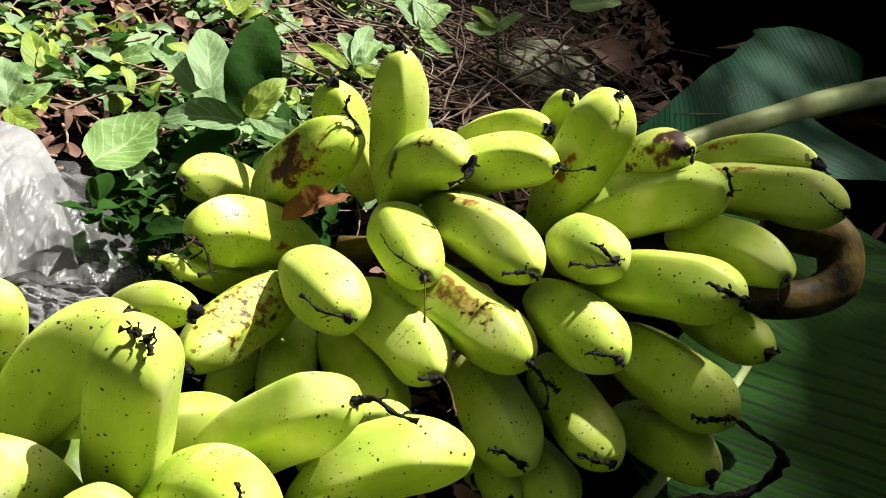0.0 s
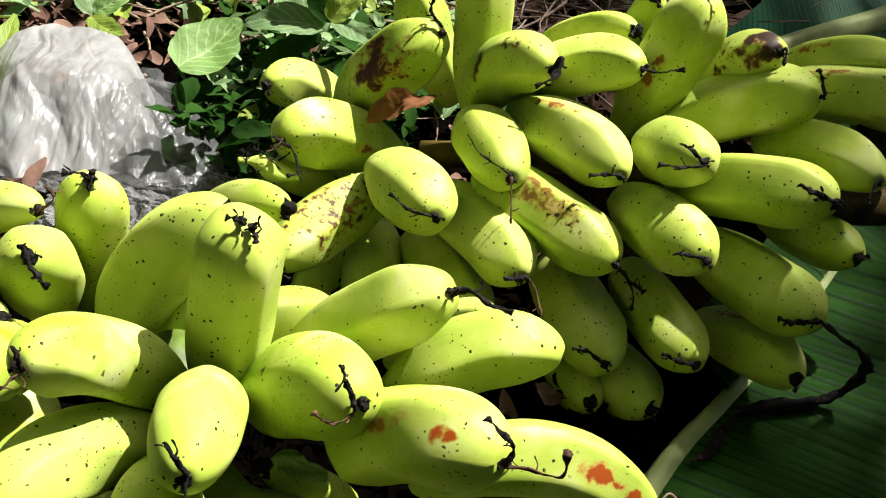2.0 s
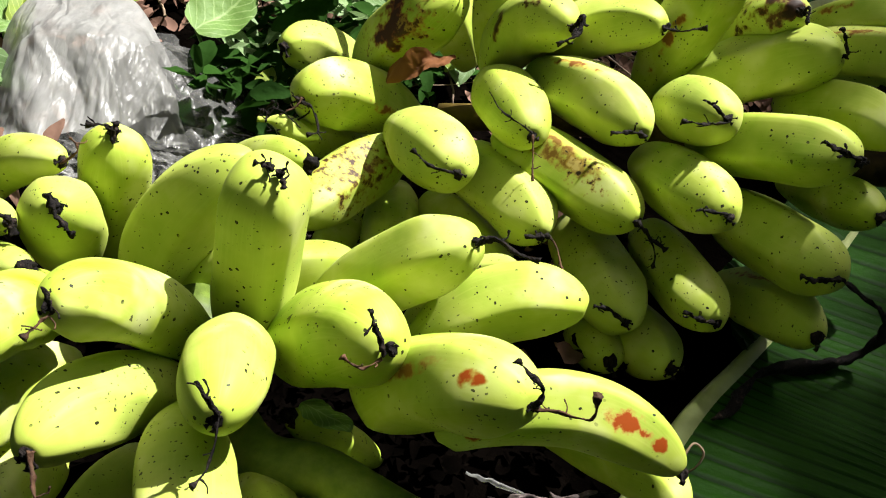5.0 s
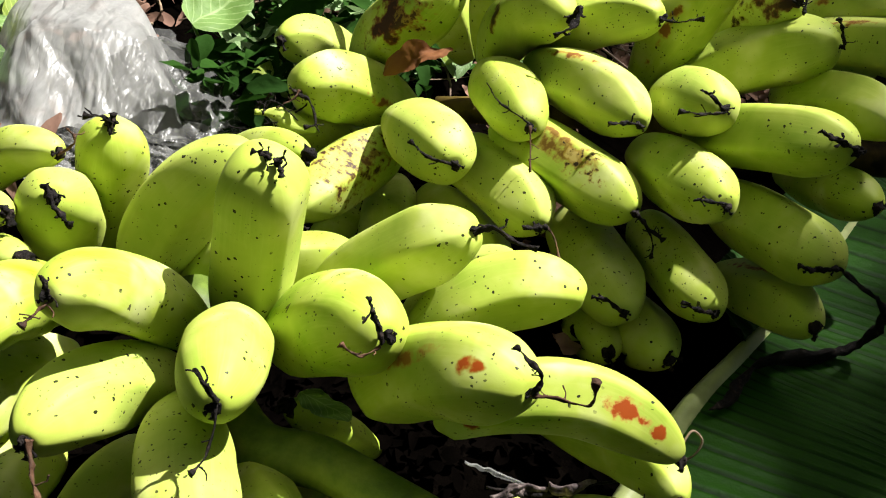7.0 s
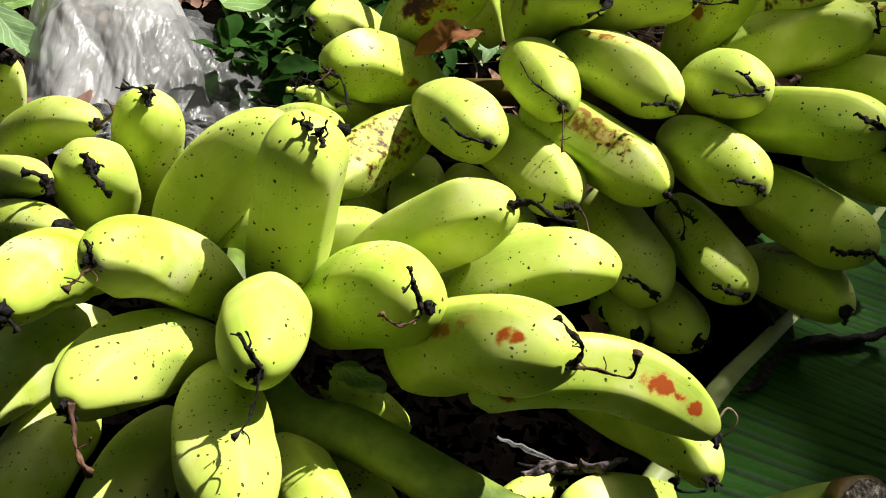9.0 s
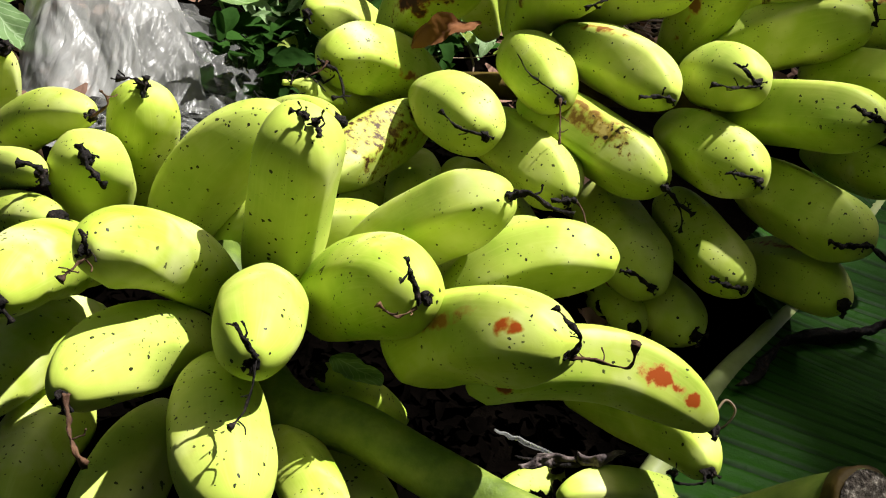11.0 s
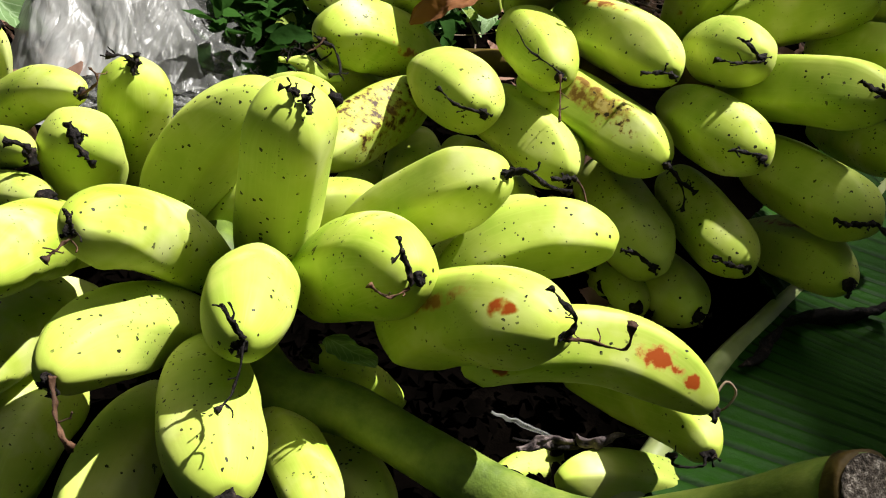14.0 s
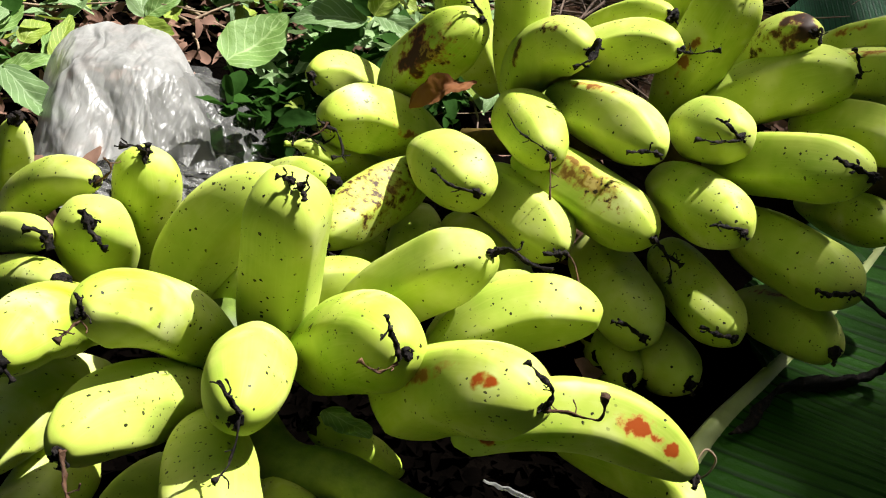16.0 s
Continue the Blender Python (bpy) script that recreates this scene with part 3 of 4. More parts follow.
named["b27"] = banana(bunch_back, (-0.0207, 0.6369, 0.0215), (0.0098, 0.5857, 0.0285), (0.0403, 0.5345, 0.0356), 0.0219)
named["b28"] = banana(bunch_back, (-0.0475, 0.6624, 0.0086), (-0.0435, 0.6054, 0.0157), (-0.0396, 0.5485, 0.0227), 0.0217)
named["b29"] = banana(bunch_back, (0.2362, 0.6684, 0.0781), (0.2506, 0.6157, 0.1022), (0.2656, 0.5610, 0.1228), 0.0179)
named["b30"] = banana(bunch_back, (-0.0713, 0.6768, -0.0287), (-0.0777, 0.6213, -0.0151), (-0.0841, 0.5659, -0.0014), 0.0198)
named["b31"] = banana(bunch_back, (-0.0663, 0.7002, 0.0122), (-0.0955, 0.6597, 0.0408), (-0.1247, 0.6192, 0.0694), 0.0158)


def strand(parent, points, radius, knob, material):
    """A dried flower stalk: a thin wrinkled strand that may end in a knob."""
    radius *= 0.7
    bm = bmesh.new()
    path = spline(points, 26)
    sweep(bm, path, lambda u: radius * (1 - 0.45 * u + 0.22 * math.sin(17 * u + radius * 9000) + (knob - 0.55) * max(0.0, u - 0.82) / 0.18 * (1.0 if knob > 1 else 0.4)), 10,
          lambda th, u: (0.38 + 0.62 * abs(math.cos(th + 4.5 * u))) * (1 + 0.2 * math.sin(3 * th + 25 * u)))
    r = random.Random(int(abs(points[0][0]) * 1e5) + len(points))
    for k in range(r.choice((2, 3, 4))):
        p = path[r.randrange(2, 24)]
        d = Vector((r.uniform(-1, 1), r.uniform(-1, 1), r.uniform(-0.6, 1))).normalized()
        e = p + d * r.uniform(0.003, 0.008)
        sweep(bm, spline([p, p.lerp(e, 0.5) + Vector((0.001, 0.001, -0.001)), e], 7), lambda u: max(0.0004, radius * 0.4) * (1 - 0.5 * u + 1.2 * max(0.0, u - 0.7)), 6)
    for v in bm.verts:
        v.co += Vector(noise.noise_vector(v.co * 420)) * radius * 0.55 + Vector(noise.noise_vector(v.co * 90)) * 0.0008
    return part("dried_strand", bm, material, parent, "dry dark flower strand")


strand(named["fl2"], [(-0.1487, 0.2637, 0.1057), (-0.1448, 0.2559, 0.1020), (-0.1390, 0.2471, 0.0970), (-0.1319, 0.2406, 0.0950)], 0.0022, 2.2, dry_brown)
strand(named["oval"], [(-0.0746, 0.2679, 0.1419), (-0.0725, 0.2588, 0.1364), (-0.0737, 0.2493, 0.1305), (-0.0765, 0.2433, 0.1292)], 0.0010, 3.5, dry_black)
strand(named["oval"], [(-0.0744, 0.2686, 0.1428), (-0.0792, 0.2688, 0.1498), (-0.0836, 0.2694, 0.1572)], 0.0020, 1.0, dry_black)
strand(named["dot"], [(-0.0173, 0.3179, 0.1441), (-0.0215, 0.3200, 0.1535), (-0.0267, 0.3227, 0.1638)], 0.0026, 1.0, dry_black)
strand(named["dot"], [(-0.0182, 0.3171, 0.1430), (-0.0265, 0.3108, 0.1413), (-0.0342, 0.3099, 0.1468)], 0.0011, 3.0, dry_brown)
strand(named["red1"], [(0.0459, 0.2977, 0.1504), (0.0564, 0.2951, 0.1534), (0.0690, 0.2919, 0.1559), (0.0687, 0.2951, 0.1668)], 0.0013, 3.4, dry_brown)
strand(named["red1"], [(0.0460, 0.2975, 0.1500), (0.0488, 0.2992, 0.1590), (0.0403, 0.3004, 0.1672), (0.0350, 0.2993, 0.1724)], 0.0018, 1.5, dry_black)
strand(named["leftt"], [(-0.1514, 0.2981, 0.1514), (-0.1547, 0.2918, 0.1497), (-0.1574, 0.2843, 0.1464)], 0.0012, 3.5, dry_brown)
strand(named["leftt"], [(-0.1519, 0.2975, 0.1506), (-0.1531, 0.2974, 0.1572), (-0.1546, 0.2973, 0.1637)], 0.0018, 1.0, dry_black)
strand(named["blk"], [(-0.1968, 0.3931, 0.1380), (-0.1890, 0.3840, 0.1325), (-0.1778, 0.3763, 0.1289)], 0.0034, 1.0, dry_black)
strand(named["l20"], [(-0.2100, 0.3797, 0.1186), (-0.2129, 0.3816, 0.1279), (-0.2221, 0.3783, 0.1301)], 0.0030, 1.6, dry_black)
strand(named["l19"], [(-0.2079, 0.4323, 0.1303), (-0.1993, 0.4337, 0.1388), (-0.2027, 0.4339, 0.1457)], 0.0014, 1.2, dry_brown)
strand(named["fl"], [(-0.1860, 0.4484, 0.1380), (-0.1902, 0.4502, 0.1469), (-0.1996, 0.4461, 0.1482)], 0.0020, 2.2, dry_black)
strand(named["fl"], [(-0.1869, 0.4494, 0.1393), (-0.1859, 0.4517, 0.1489)], 0.0018, 2.2, dry_black)
strand(named["stand"], [(-0.0797, 0.3711, 0.1917), (-0.0764, 0.3668, 0.1905), (-0.0750, 0.3630, 0.1880)], 0.0026, 1.2, dry_black)
strand(named["stand"], [(-0.0821, 0.3708, 0.1913), (-0.0864, 0.3690, 0.1940), (-0.0900, 0.3670, 0.1950)], 0.0018, 1.6, dry_black)
strand(named["fr"], [(0.0125, 0.3893, 0.1601), (0.0211, 0.3886, 0.1659), (0.0330, 0.3825, 0.1644), (0.0432, 0.3785, 0.1657)], 0.0026, 1.0, dry_black)
strand(named["under3"], [(0.1333, 0.3345, 0.0660), (0.1312, 0.3280, 0.0639), (0.1174, 0.3241, 0.0655), (0.1142, 0.3239, 0.0719)], 0.0014, 3.0, dry_black)
strand(named["b5"], [(-0.0024, 0.5177, 0.1187), (-0.0197, 0.5162, 0.1228), (-0.0320, 0.5169, 0.1310)], 0.0018, 1.6, dry_black)
strand(named["b7"], [(0.0617, 0.5226, 0.0856), (0.0464, 0.5178, 0.0840)], 0.0030, 1.0, dry_black)
strand(named["b7"], [(0.0617, 0.5226, 0.0856), (0.0676, 0.5150, 0.0808), (0.0734, 0.5047, 0.0712)], 0.0011, 1.5, dry_brown)
strand(named["b8"], [(0.0389, 0.5571, 0.1346), (0.0415, 0.5464, 0.1241), (0.0434, 0.5359, 0.1137)], 0.0011, 2.2, dry_brown)
strand(named["b8"], [(0.0388, 0.5574, 0.1352), (0.0184, 0.5592, 0.1447), (0.0066, 0.5613, 0.1556)], 0.0011, 1.0, dry_black)
strand(named["b9"], [(0.0525, 0.6231, 0.1816), (0.0578, 0.6227, 0.1895), (0.0558, 0.6138, 0.1817), (0.0442, 0.6062, 0.1754)], 0.0034, 1.0, dry_black)
strand(named["b11"], [(0.1115, 0.6358, 0.1889), (0.1225, 0.6316, 0.1907), (0.1381, 0.6296, 0.1966)], 0.0013, 2.4, dry_black)
strand(named["b16"], [(0.2331, 0.6366, 0.1946), (0.2274, 0.6387, 0.2061), (0.2231, 0.6371, 0.2110)], 0.0020, 1.6, dry_black)
strand(named["b10"], [(0.1062, 0.5656, 0.1454), (0.0951, 0.5620, 0.1463), (0.0856, 0.5574, 0.1454)], 0.0020, 1.2, dry_black)
strand(named["b17"], [(0.1501, 0.5500, 0.1726), (0.1364, 0.5446, 0.1700), (0.1215, 0.5410, 0.1705)], 0.0018, 1.8, dry_black)
strand(named["b17"], [(0.1493, 0.5504, 0.1733), (0.1394, 0.5502, 0.1802), (0.1313, 0.5479, 0.1836)], 0.0022, 1.0, dry_black)
strand(named["b20"], [(0.1565, 0.5051, 0.1355), (0.1450, 0.5019, 0.1369), (0.1361, 0.4985, 0.1382)], 0.0020, 1.0, dry_black)
strand(named["b21"], [(0.1125, 0.5259, 0.1061), (0.1211, 0.5183, 0.1015), (0.1313, 0.5118, 0.0992)], 0.0024, 1.4, dry_black)
strand(named["b21"], [(0.1146, 0.5249, 0.1046), (0.1245, 0.5150, 0.0960), (0.1259, 0.5061, 0.0885)], 0.0012, 2.6, dry_black)
strand(named["b25"], [(0.1182, 0.4943, 0.0505), (0.1051, 0.4950, 0.0588), (0.0950, 0.4917, 0.0603)], 0.0026, 1.0, dry_black)
strand(named["b24"], [(0.1716, 0.4982, 0.0623), (0.1602, 0.4954, 0.0644), (0.1501, 0.4939, 0.0690)], 0.0030, 1.0, dry_black)
strand(named["b19"], [(0.2306, 0.5433, 0.1678), (0.2156, 0.5416, 0.1717), (0.2035, 0.5401, 0.1761)], 0.0034, 1.0, dry_black)
strand(named["b22"], [(0.2351, 0.5077, 0.1051), (0.2217, 0.5030, 0.1037), (0.2100, 0.5004, 0.1063)], 0.0034, 1.0, dry_black)
strand(named["b18"], [(0.2613, 0.5728, 0.1719), (0.2578, 0.5651, 0.1662), (0.2565, 0.5582, 0.1619)], 0.0016, 1.4, dry_black)
strand(named["b15"], [(0.3040, 0.6223, 0.2024), (0.2921, 0.6211, 0.2073), (0.2826, 0.6207, 0.2139)], 0.0010, 1.2, dry_black)
strand(named["b12"], [(0.1453, 0.6651, 0.2352), (0.1544, 0.6632, 0.2407), (0.1640, 0.6618, 0.2472)], 0.0010, 1.0, dry_black)
strand(named["b4"], [(-0.1171, 0.5989, 0.1033), (-0.1071, 0.5931, 0.1021), (-0.0999, 0.5826, 0.0922), (-0.1067, 0.5773, 0.0904)], 0.0018, 1.8, dry_black)
strand(named["b4"], [(-0.1156, 0.5999, 0.1053), (-0.1191, 0.5929, 0.1006), (-0.1283, 0.5863, 0.0962)], 0.0013, 1.0, dry_brown)
strand(named["b2"], [(-0.0238, 0.6673, 0.1783), (-0.0340, 0.6683, 0.1873), (-0.0333, 0.6698, 0.1982)], 0.0020, 1.0, dry_black)
strand(named["b13"], [(0.1988, 0.6510, 0.2105), (0.2019, 0.6494, 0.2161), (0.2017, 0.6404, 0.2083)], 0.0018, 1.4, dry_black)


def bunch_stem(parent, points, r0, r1, material, label):
    bm = bmesh.new()
    sweep(bm, spline(points, 40), lambda u: (r0 + (r1 - r0) * u) * (1 + 0.06 * math.sin(9 * u) + 0.03 * math.sin(31 * u)), 18, lambda th, u: 1 + 0.04 * math.sin(3 * th + 4 * u))
    return part("stem", bm, material, parent, label)


STEM_A = [(-0.1358, 0.4289, 0.0608), (-0.1089, 0.3826, 0.0491), (-0.0722, 0.3334, 0.0502), (-0.0377, 0.3251, 0.0556), (0.0026, 0.3038, 0.0605), (0.0393, 0.2833, 0.0664), (0.0807, 0.2674, 0.0784), (0.1202, 0.2656, 0.1008), (0.1431, 0.2599, 0.1264), (0.1553, 0.2547, 0.141), (0.1587, 0.2497, 0.1494)]
STEM_B = [(-0.0260, 0.6957, 0.0609), (0.0816, 0.6864, 0.0845), (0.1639, 0.6630, 0.1012), (0.2156, 0.6276, 0.1245), (0.2664, 0.6203, 0.1261), (0.3089, 0.6314, 0.1293), (0.3297, 0.6444, 0.1439), (0.3255, 0.6605, 0.1620), (0.3019, 0.6686, 0.1641), (0.2753, 0.6726, 0.1586)]
bunch_stem(bunch_front, STEM_A, 0.012, 0.0145, stem_green, "thick curved green bunch stem")
bunch_stem(bunch_back, STEM_B, 0.010, 0.0185, stem_brown, "bent brownish bunch stem")


bm = bmesh.new()
BRACT = [(0.2373, 0.5110, 0.1029), (0.2659, 0.5228, 0.0850), (0.2953, 0.5439, 0.0550), (0.2944, 0.5480, 0.0300), (0.2722, 0.5424, 0.0140), (0.2208, 0.5170, 0.0160), (0.1950, 0.4793, 0.0140), (0.1819, 0.4643, 0.0140)]
sweep(bm, spline(BRACT, 50), lambda u: 0.0016 + 0.0042 * max(0.0, math.sin(3.3 * u - 0.3)) ** 2 * (1 + 0.5 * math.sin(23 * u)), 12,
      lambda th, u: (0.22 + 0.78 * abs(math.cos(th + 7 * u))) * (1 + 0.25 * math.sin(40 * u + 2 * th)))
for v in bm.verts:
    v.co += Vector(noise.noise_vector(v.co * 170)) * 0.0022 + Vector(noise.noise_vector(v.co * 60)) * 0.003
part("dried_bract", bm, dry_black, bunch_back, "long twisted brown dried bract")
bm = bmesh.new()
TINY = [(-0.1021, 0.5994, 0.0770), (-0.1190, 0.5965, 0.0805), (-0.1303, 0.5946, 0.0864), (-0.1435, 0.5904, 0.0878)]
sweep(bm, spline(TINY, 24), lambda u: 0.0018 + 0.0065 * math.sin(math.pi * min(1, u * 1.15 + 0.02)) ** 1.3 if u < 0.86 else 0.002, 14,
      lambda th, u: 1 + 0.12 * math.cos(4 * th), (0, 0, 1), True, True)
tiny = part("undeveloped_banana", bm, skin_green, bunch_back, "tiny undeveloped green banana")
rng = random.Random(5)
for k in range(6):
    a = Vector(TINY[3]) + Vector((rng.uniform(-0.012, 0.05), rng.uniform(-0.012, 0.012), rng.uniform(-0.014, 0.006)))
    pts = [a]
    for s in range(3):
        pts.append(pts[-1] + Vector((rng.uniform(-0.012, 0.008), rng.uniform(-0.008, 0.008), rng.uniform(-0.007, 0.009))))
    strand(tiny, pts, rng.uniform(0.0008, 0.0016), rng.uniform(0.8, 2.0), dry_black)

# the sawn end of the front stem
end, before = Vector(STEM_A[-1]), Vector(STEM_A[-2])
way = (end - before).normalized()
bm = bmesh.new()
sweep(bm, [before.lerp(end, s) for s in (0.2, 0.26, 0.34, 0.6, 0.9, 1.0)], lambda u: 0.0165 if 0.0 < u < 0.9 else 0.0155, 24, lambda th, u: 1 + 0.03 * math.sin(5 * th + 3 * u))
part("stem_collar", bm, stem_brown, bunch_front, "dark dry collar at the cut end")
bm = bmesh.new()
disc = bmesh.ops.create_circle(bm, cap_ends=True, segments=28, radius=0.0145)
bmesh.ops.subdivide_edges(bm, edges=bm.edges[:], cuts=1)
bmesh.ops.triangulate(bm, faces=bm.faces[:])
bmesh.ops.subdivide_edges(bm, edges=bm.edges[:], cuts=2, use_grid_fill=True)
for v in bm.verts:
    v.co.z += 0.0012 * noise.noise(v.co * 900) + 0.001
bmesh.ops.transform(bm, matrix=Matrix.Translation(end) @ way.to_track_quat("Z", "Y").to_matrix().to_4x4(), verts=bm.verts[:])
part("cut_face", bm, cut_face, bunch_front, "pale fibrous cut face", smooth=False)


# ---- banana leaves ----
def banana_leaf(label, rib, left, right, blade, rib_r, pitch=0.0075, deep=1.0, tail=0.16, slant=0.30, taper=0.0):
    """Two pleated blades on a midrib; left and right: (half width, drop or rise, start, end along the rib)."""
    root = thing("banana_leaf", label, "banana leaf", "banana leaves")
    length = sum((Vector(b) - Vector(a)).length for a, b in zip(rib, rib[1:]))
    n, m = int(length / pitch * 4), 22
    path = spline(rib, n)
    for side, (half, rise, s0, s1) in ((1, left), (-1, right)):
        bm = bmesh.new()
        lay = bm.loops.layers.uv.verify()
        grid = []
        for i, p in enumerate(path):
            u = (i / (n - 1) - s0) / (s1 - s0)
            if not 0 <= u <= 1:
                continue
            tan = (path[min(i + 1, n - 1)] - path[max(i - 1, 0)]).normalized()
            out = Vector((-tan.y, tan.x, 0)).normalized() * side
            k = max(0.0, min(1, u / 0.16, (1 - u) / tail))
            w = half * (math.sin(math.pi / 2 * k) ** taper if taper and u > 0.3 else math.sqrt(k * (2 - k))) + 0.004
            w *= 1 + 0.05 * noise.noise((u * 9, side, 0))
            row = []
            for j in range(m):
                v = j / (m - 1)
                q = p + out * (w * v) + tan * (slant * w * v)
                ph = i / 4
                pleat = 0.35 * abs((ph % 2) - 1) - (1.0 if i % 8 == 0 else 0.0)
                q.z += rise * v * (1 - 0.35 * v) + deep * (0.0032 * pleat + 0.0012 * math.sin(ph * 0.37)) * min(1, v * 5)
                q.z += 0.010 * noise.noise((q.x * 7, q.y * 7, side)) * v + 0.004
                row.append(bm.verts.new(q))
            grid.append(row)
        for i in range(len(grid) - 1):
            a, b = grid[i], grid[i + 1]
            for j in range(m - 1):
                f = bm.faces.new((a[j], b[j], b[j + 1], a[j + 1]))
                for loop, (p, q) in zip(f.loops, ((i, j), (i + 1, j), (i + 1, j + 1), (i, j + 1))):
                    loop[lay].uv = (p / 8, q / (m - 1))
        part("blade", bm, blade, root)
    bm = bmesh.new()
    sweep(bm, path, lambda u: rib_r * (1 - 0.5 * u), 14, lambda th, u: 1 + 0.05 * math.sin(4 * th))
    part("midrib", bm, rib_mat, root, "pale green midrib")
    return root


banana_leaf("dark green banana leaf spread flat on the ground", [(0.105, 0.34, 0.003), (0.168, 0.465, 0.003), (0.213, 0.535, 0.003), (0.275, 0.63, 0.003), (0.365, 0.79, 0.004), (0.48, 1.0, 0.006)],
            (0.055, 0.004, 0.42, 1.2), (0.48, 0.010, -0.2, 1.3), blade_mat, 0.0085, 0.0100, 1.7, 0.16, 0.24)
banana_leaf("bluish green banana leaf with a thick pale midrib", [(1.30, 1.92, 0.09), (0.667, 1.417, 0.065), (0.44, 1.22, 0.05), (0.25, 1.045, 0.035)],
            (0.15, -0.06, 0.535, 0.92), (0.15, 0.06, 0.38, 0.99), blade_blue, 0.024, 0.0100, 0.35, 0.95, -0.6, 1.25)
banana_leaf("dark banana leaf lying under the other leaves", [(0.47, 0.66, 0.002), (0.54, 0.80, 0.004), (0.62, 0.95, 0.0)],
            (0.25, 0.01, -0.2, 1.2), (0.35, 0.0, -0.2, 1.2), blade_mat, 0.010)


# ---- weeds ----
def blade_into(bm, base, tip, width, curl, normal_hint, rows=7, cols=5, wave=0.0):
    base, tip = Vector(base), Vector(tip)
    along = tip - base
    length = along.length
    along.normalize()
    side = along.cross(Vector(normal_hint))
    if side.length < 1e-4:
        side = along.orthogonal()
    side.normalize()
    nor = side.cross(along).normalized()
    grid = []
    lay = bm.loops.layers.uv.verify()
    for i in range(rows):
        u = i / (rows - 1)
        w = width * 0.5 * (math.sin(math.pi * min(1, u ** 0.72 * 0.96 + 0.03)) ** 0.7) * (1 + 0.025 * math.sin(19 * u)) + 0.0004
        row = []
        for j in range(cols):
            v = j / (cols - 1) * 2 - 1
            q = base + along * (length * u) + side * (w * v)
            q += nor * (curl * length * math.sin(math.pi * u) * 0.8 + abs(v) * w * 0.28 + wave * w * math.sin(9 * u + 3 * v))
            row.append(bm.verts.new(q))
        grid.append(row)
    for i in range(rows - 1):
        a, b = grid[i], grid[i + 1]
        for j in range(cols - 1):
            f = bm.faces.new((a[j], b[j], b[j + 1], a[j + 1]))
            for loop, (p, q) in zip(f.loops, ((i, j), (i + 1, j), (i + 1, j + 1), (i, j + 1))):
                loop[lay].uv = (p / (rows - 1), q / (cols - 1))


def weed_plant(root_xy, crown):
    root = thing("weed_plant", "small wild weed with soft ovate green leaves", "weed", "weeds")
    bm = bmesh.new()
    x, y = root_xy
    g = Vector((x, y, ground_height(x, y) - 0.005))
    c = Vector(crown)
    if c.z < g.z + 0.02:
        c.z = g.z + 0.02
    sweep(bm, spline([g, g.lerp(c, 0.5) + Vector((0.006, 0.004, 0)), c], 8), lambda u: 0.0024 - 0.001 * u, 7)
    part("stem", bm, leaf_green, root)
    return root


def leaf(root, base, tip, width, material, curl):
    """One soft leaf with raised side veins and a pale midrib."""
    bm = bmesh.new()
    eye = Vector((0, 0, 0.5))
    hint = (eye - Vector(base)).normalized() * 0.6 + Vector((0, 0, 0.6))
    blade_into(bm, base, tip, width, curl, hint, 25, 13, 0.07)
    for v in bm.verts:
        v.co += Vector(noise.noise_vector(v.co * 45)) * 0.0022 + Vector(noise.noise_vector(v.co * 160)) * 0.0011
    ob = part("leaf", bm, material, root)
    return ob


p1 = weed_plant((-0.224, 0.761), (-0.2343, 0.7405, 0.0711))
leaf(p1, (-0.2343, 0.7405, 0.0711), (-0.2007, 0.7993, 0.0968), 0.050, leaf_green, -0.12)
leaf(p1, (-0.1680, 0.8477, 0.1041), (-0.1965, 0.9233, 0.1338), 0.037, leaf_grey, 0.10)
leaf(p1, (-0.1848, 0.8658, 0.0938), (-0.2315, 0.9286, 0.0992), 0.026, leaf_grey, 0.10)
leaf(p1, (-0.1264, 0.7809, 0.1115), (-0.1975, 0.7971, 0.0932), 0.030, leaf_grey, 0.15)
leaf(p1, (-0.1316, 0.8000, 0.1041), (-0.1830, 0.8477, 0.1027), 0.027, leaf_grey, 0.10)
leaf(p1, (-0.1241, 0.7834, 0.1161), (-0.1280, 0.8447, 0.1839), 0.045, leaf_shade_dark, 0.10)
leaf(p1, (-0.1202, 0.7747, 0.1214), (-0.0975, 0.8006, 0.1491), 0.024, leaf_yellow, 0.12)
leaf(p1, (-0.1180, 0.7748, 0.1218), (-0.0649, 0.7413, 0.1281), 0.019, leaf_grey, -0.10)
leaf(p1, (-0.1313, 0.7883, 0.1038), (-0.1606, 0.7688, 0.0870), 0.024, leaf_shade_dark, -0.10)
leaf(p1, (-0.1379, 0.7913, 0.0881), (-0.1792, 0.7624, 0.0741), 0.028, leaf_shade_dark, -0.10)
p2 = weed_plant((-0.381, 1.036), (-0.3907, 1.0164, 0.0169))
leaf(p2, (-0.3907, 1.0164, 0.0169), (-0.4258, 1.0762, 0.0382), 0.028, leaf_yellow, 0.10)
leaf(p2, (-0.3879, 1.0172, 0.0184), (-0.3953, 1.0716, 0.0328), 0.022, leaf_yellow, 0.10)
leaf(p2, (-0.3901, 1.0150, 0.0143), (-0.4119, 0.9901, 0.0294), 0.020, leaf_green, -0.10)
leaf(p2, (-0.3889, 1.0150, 0.0145), (-0.3595, 0.9395, 0.0054), 0.023, leaf_yellow, -0.10)
leaf(p2, (-0.3889, 1.0150, 0.0145), (-0.3493, 1.0187, 0.0245), 0.020, leaf_green, -0.10)
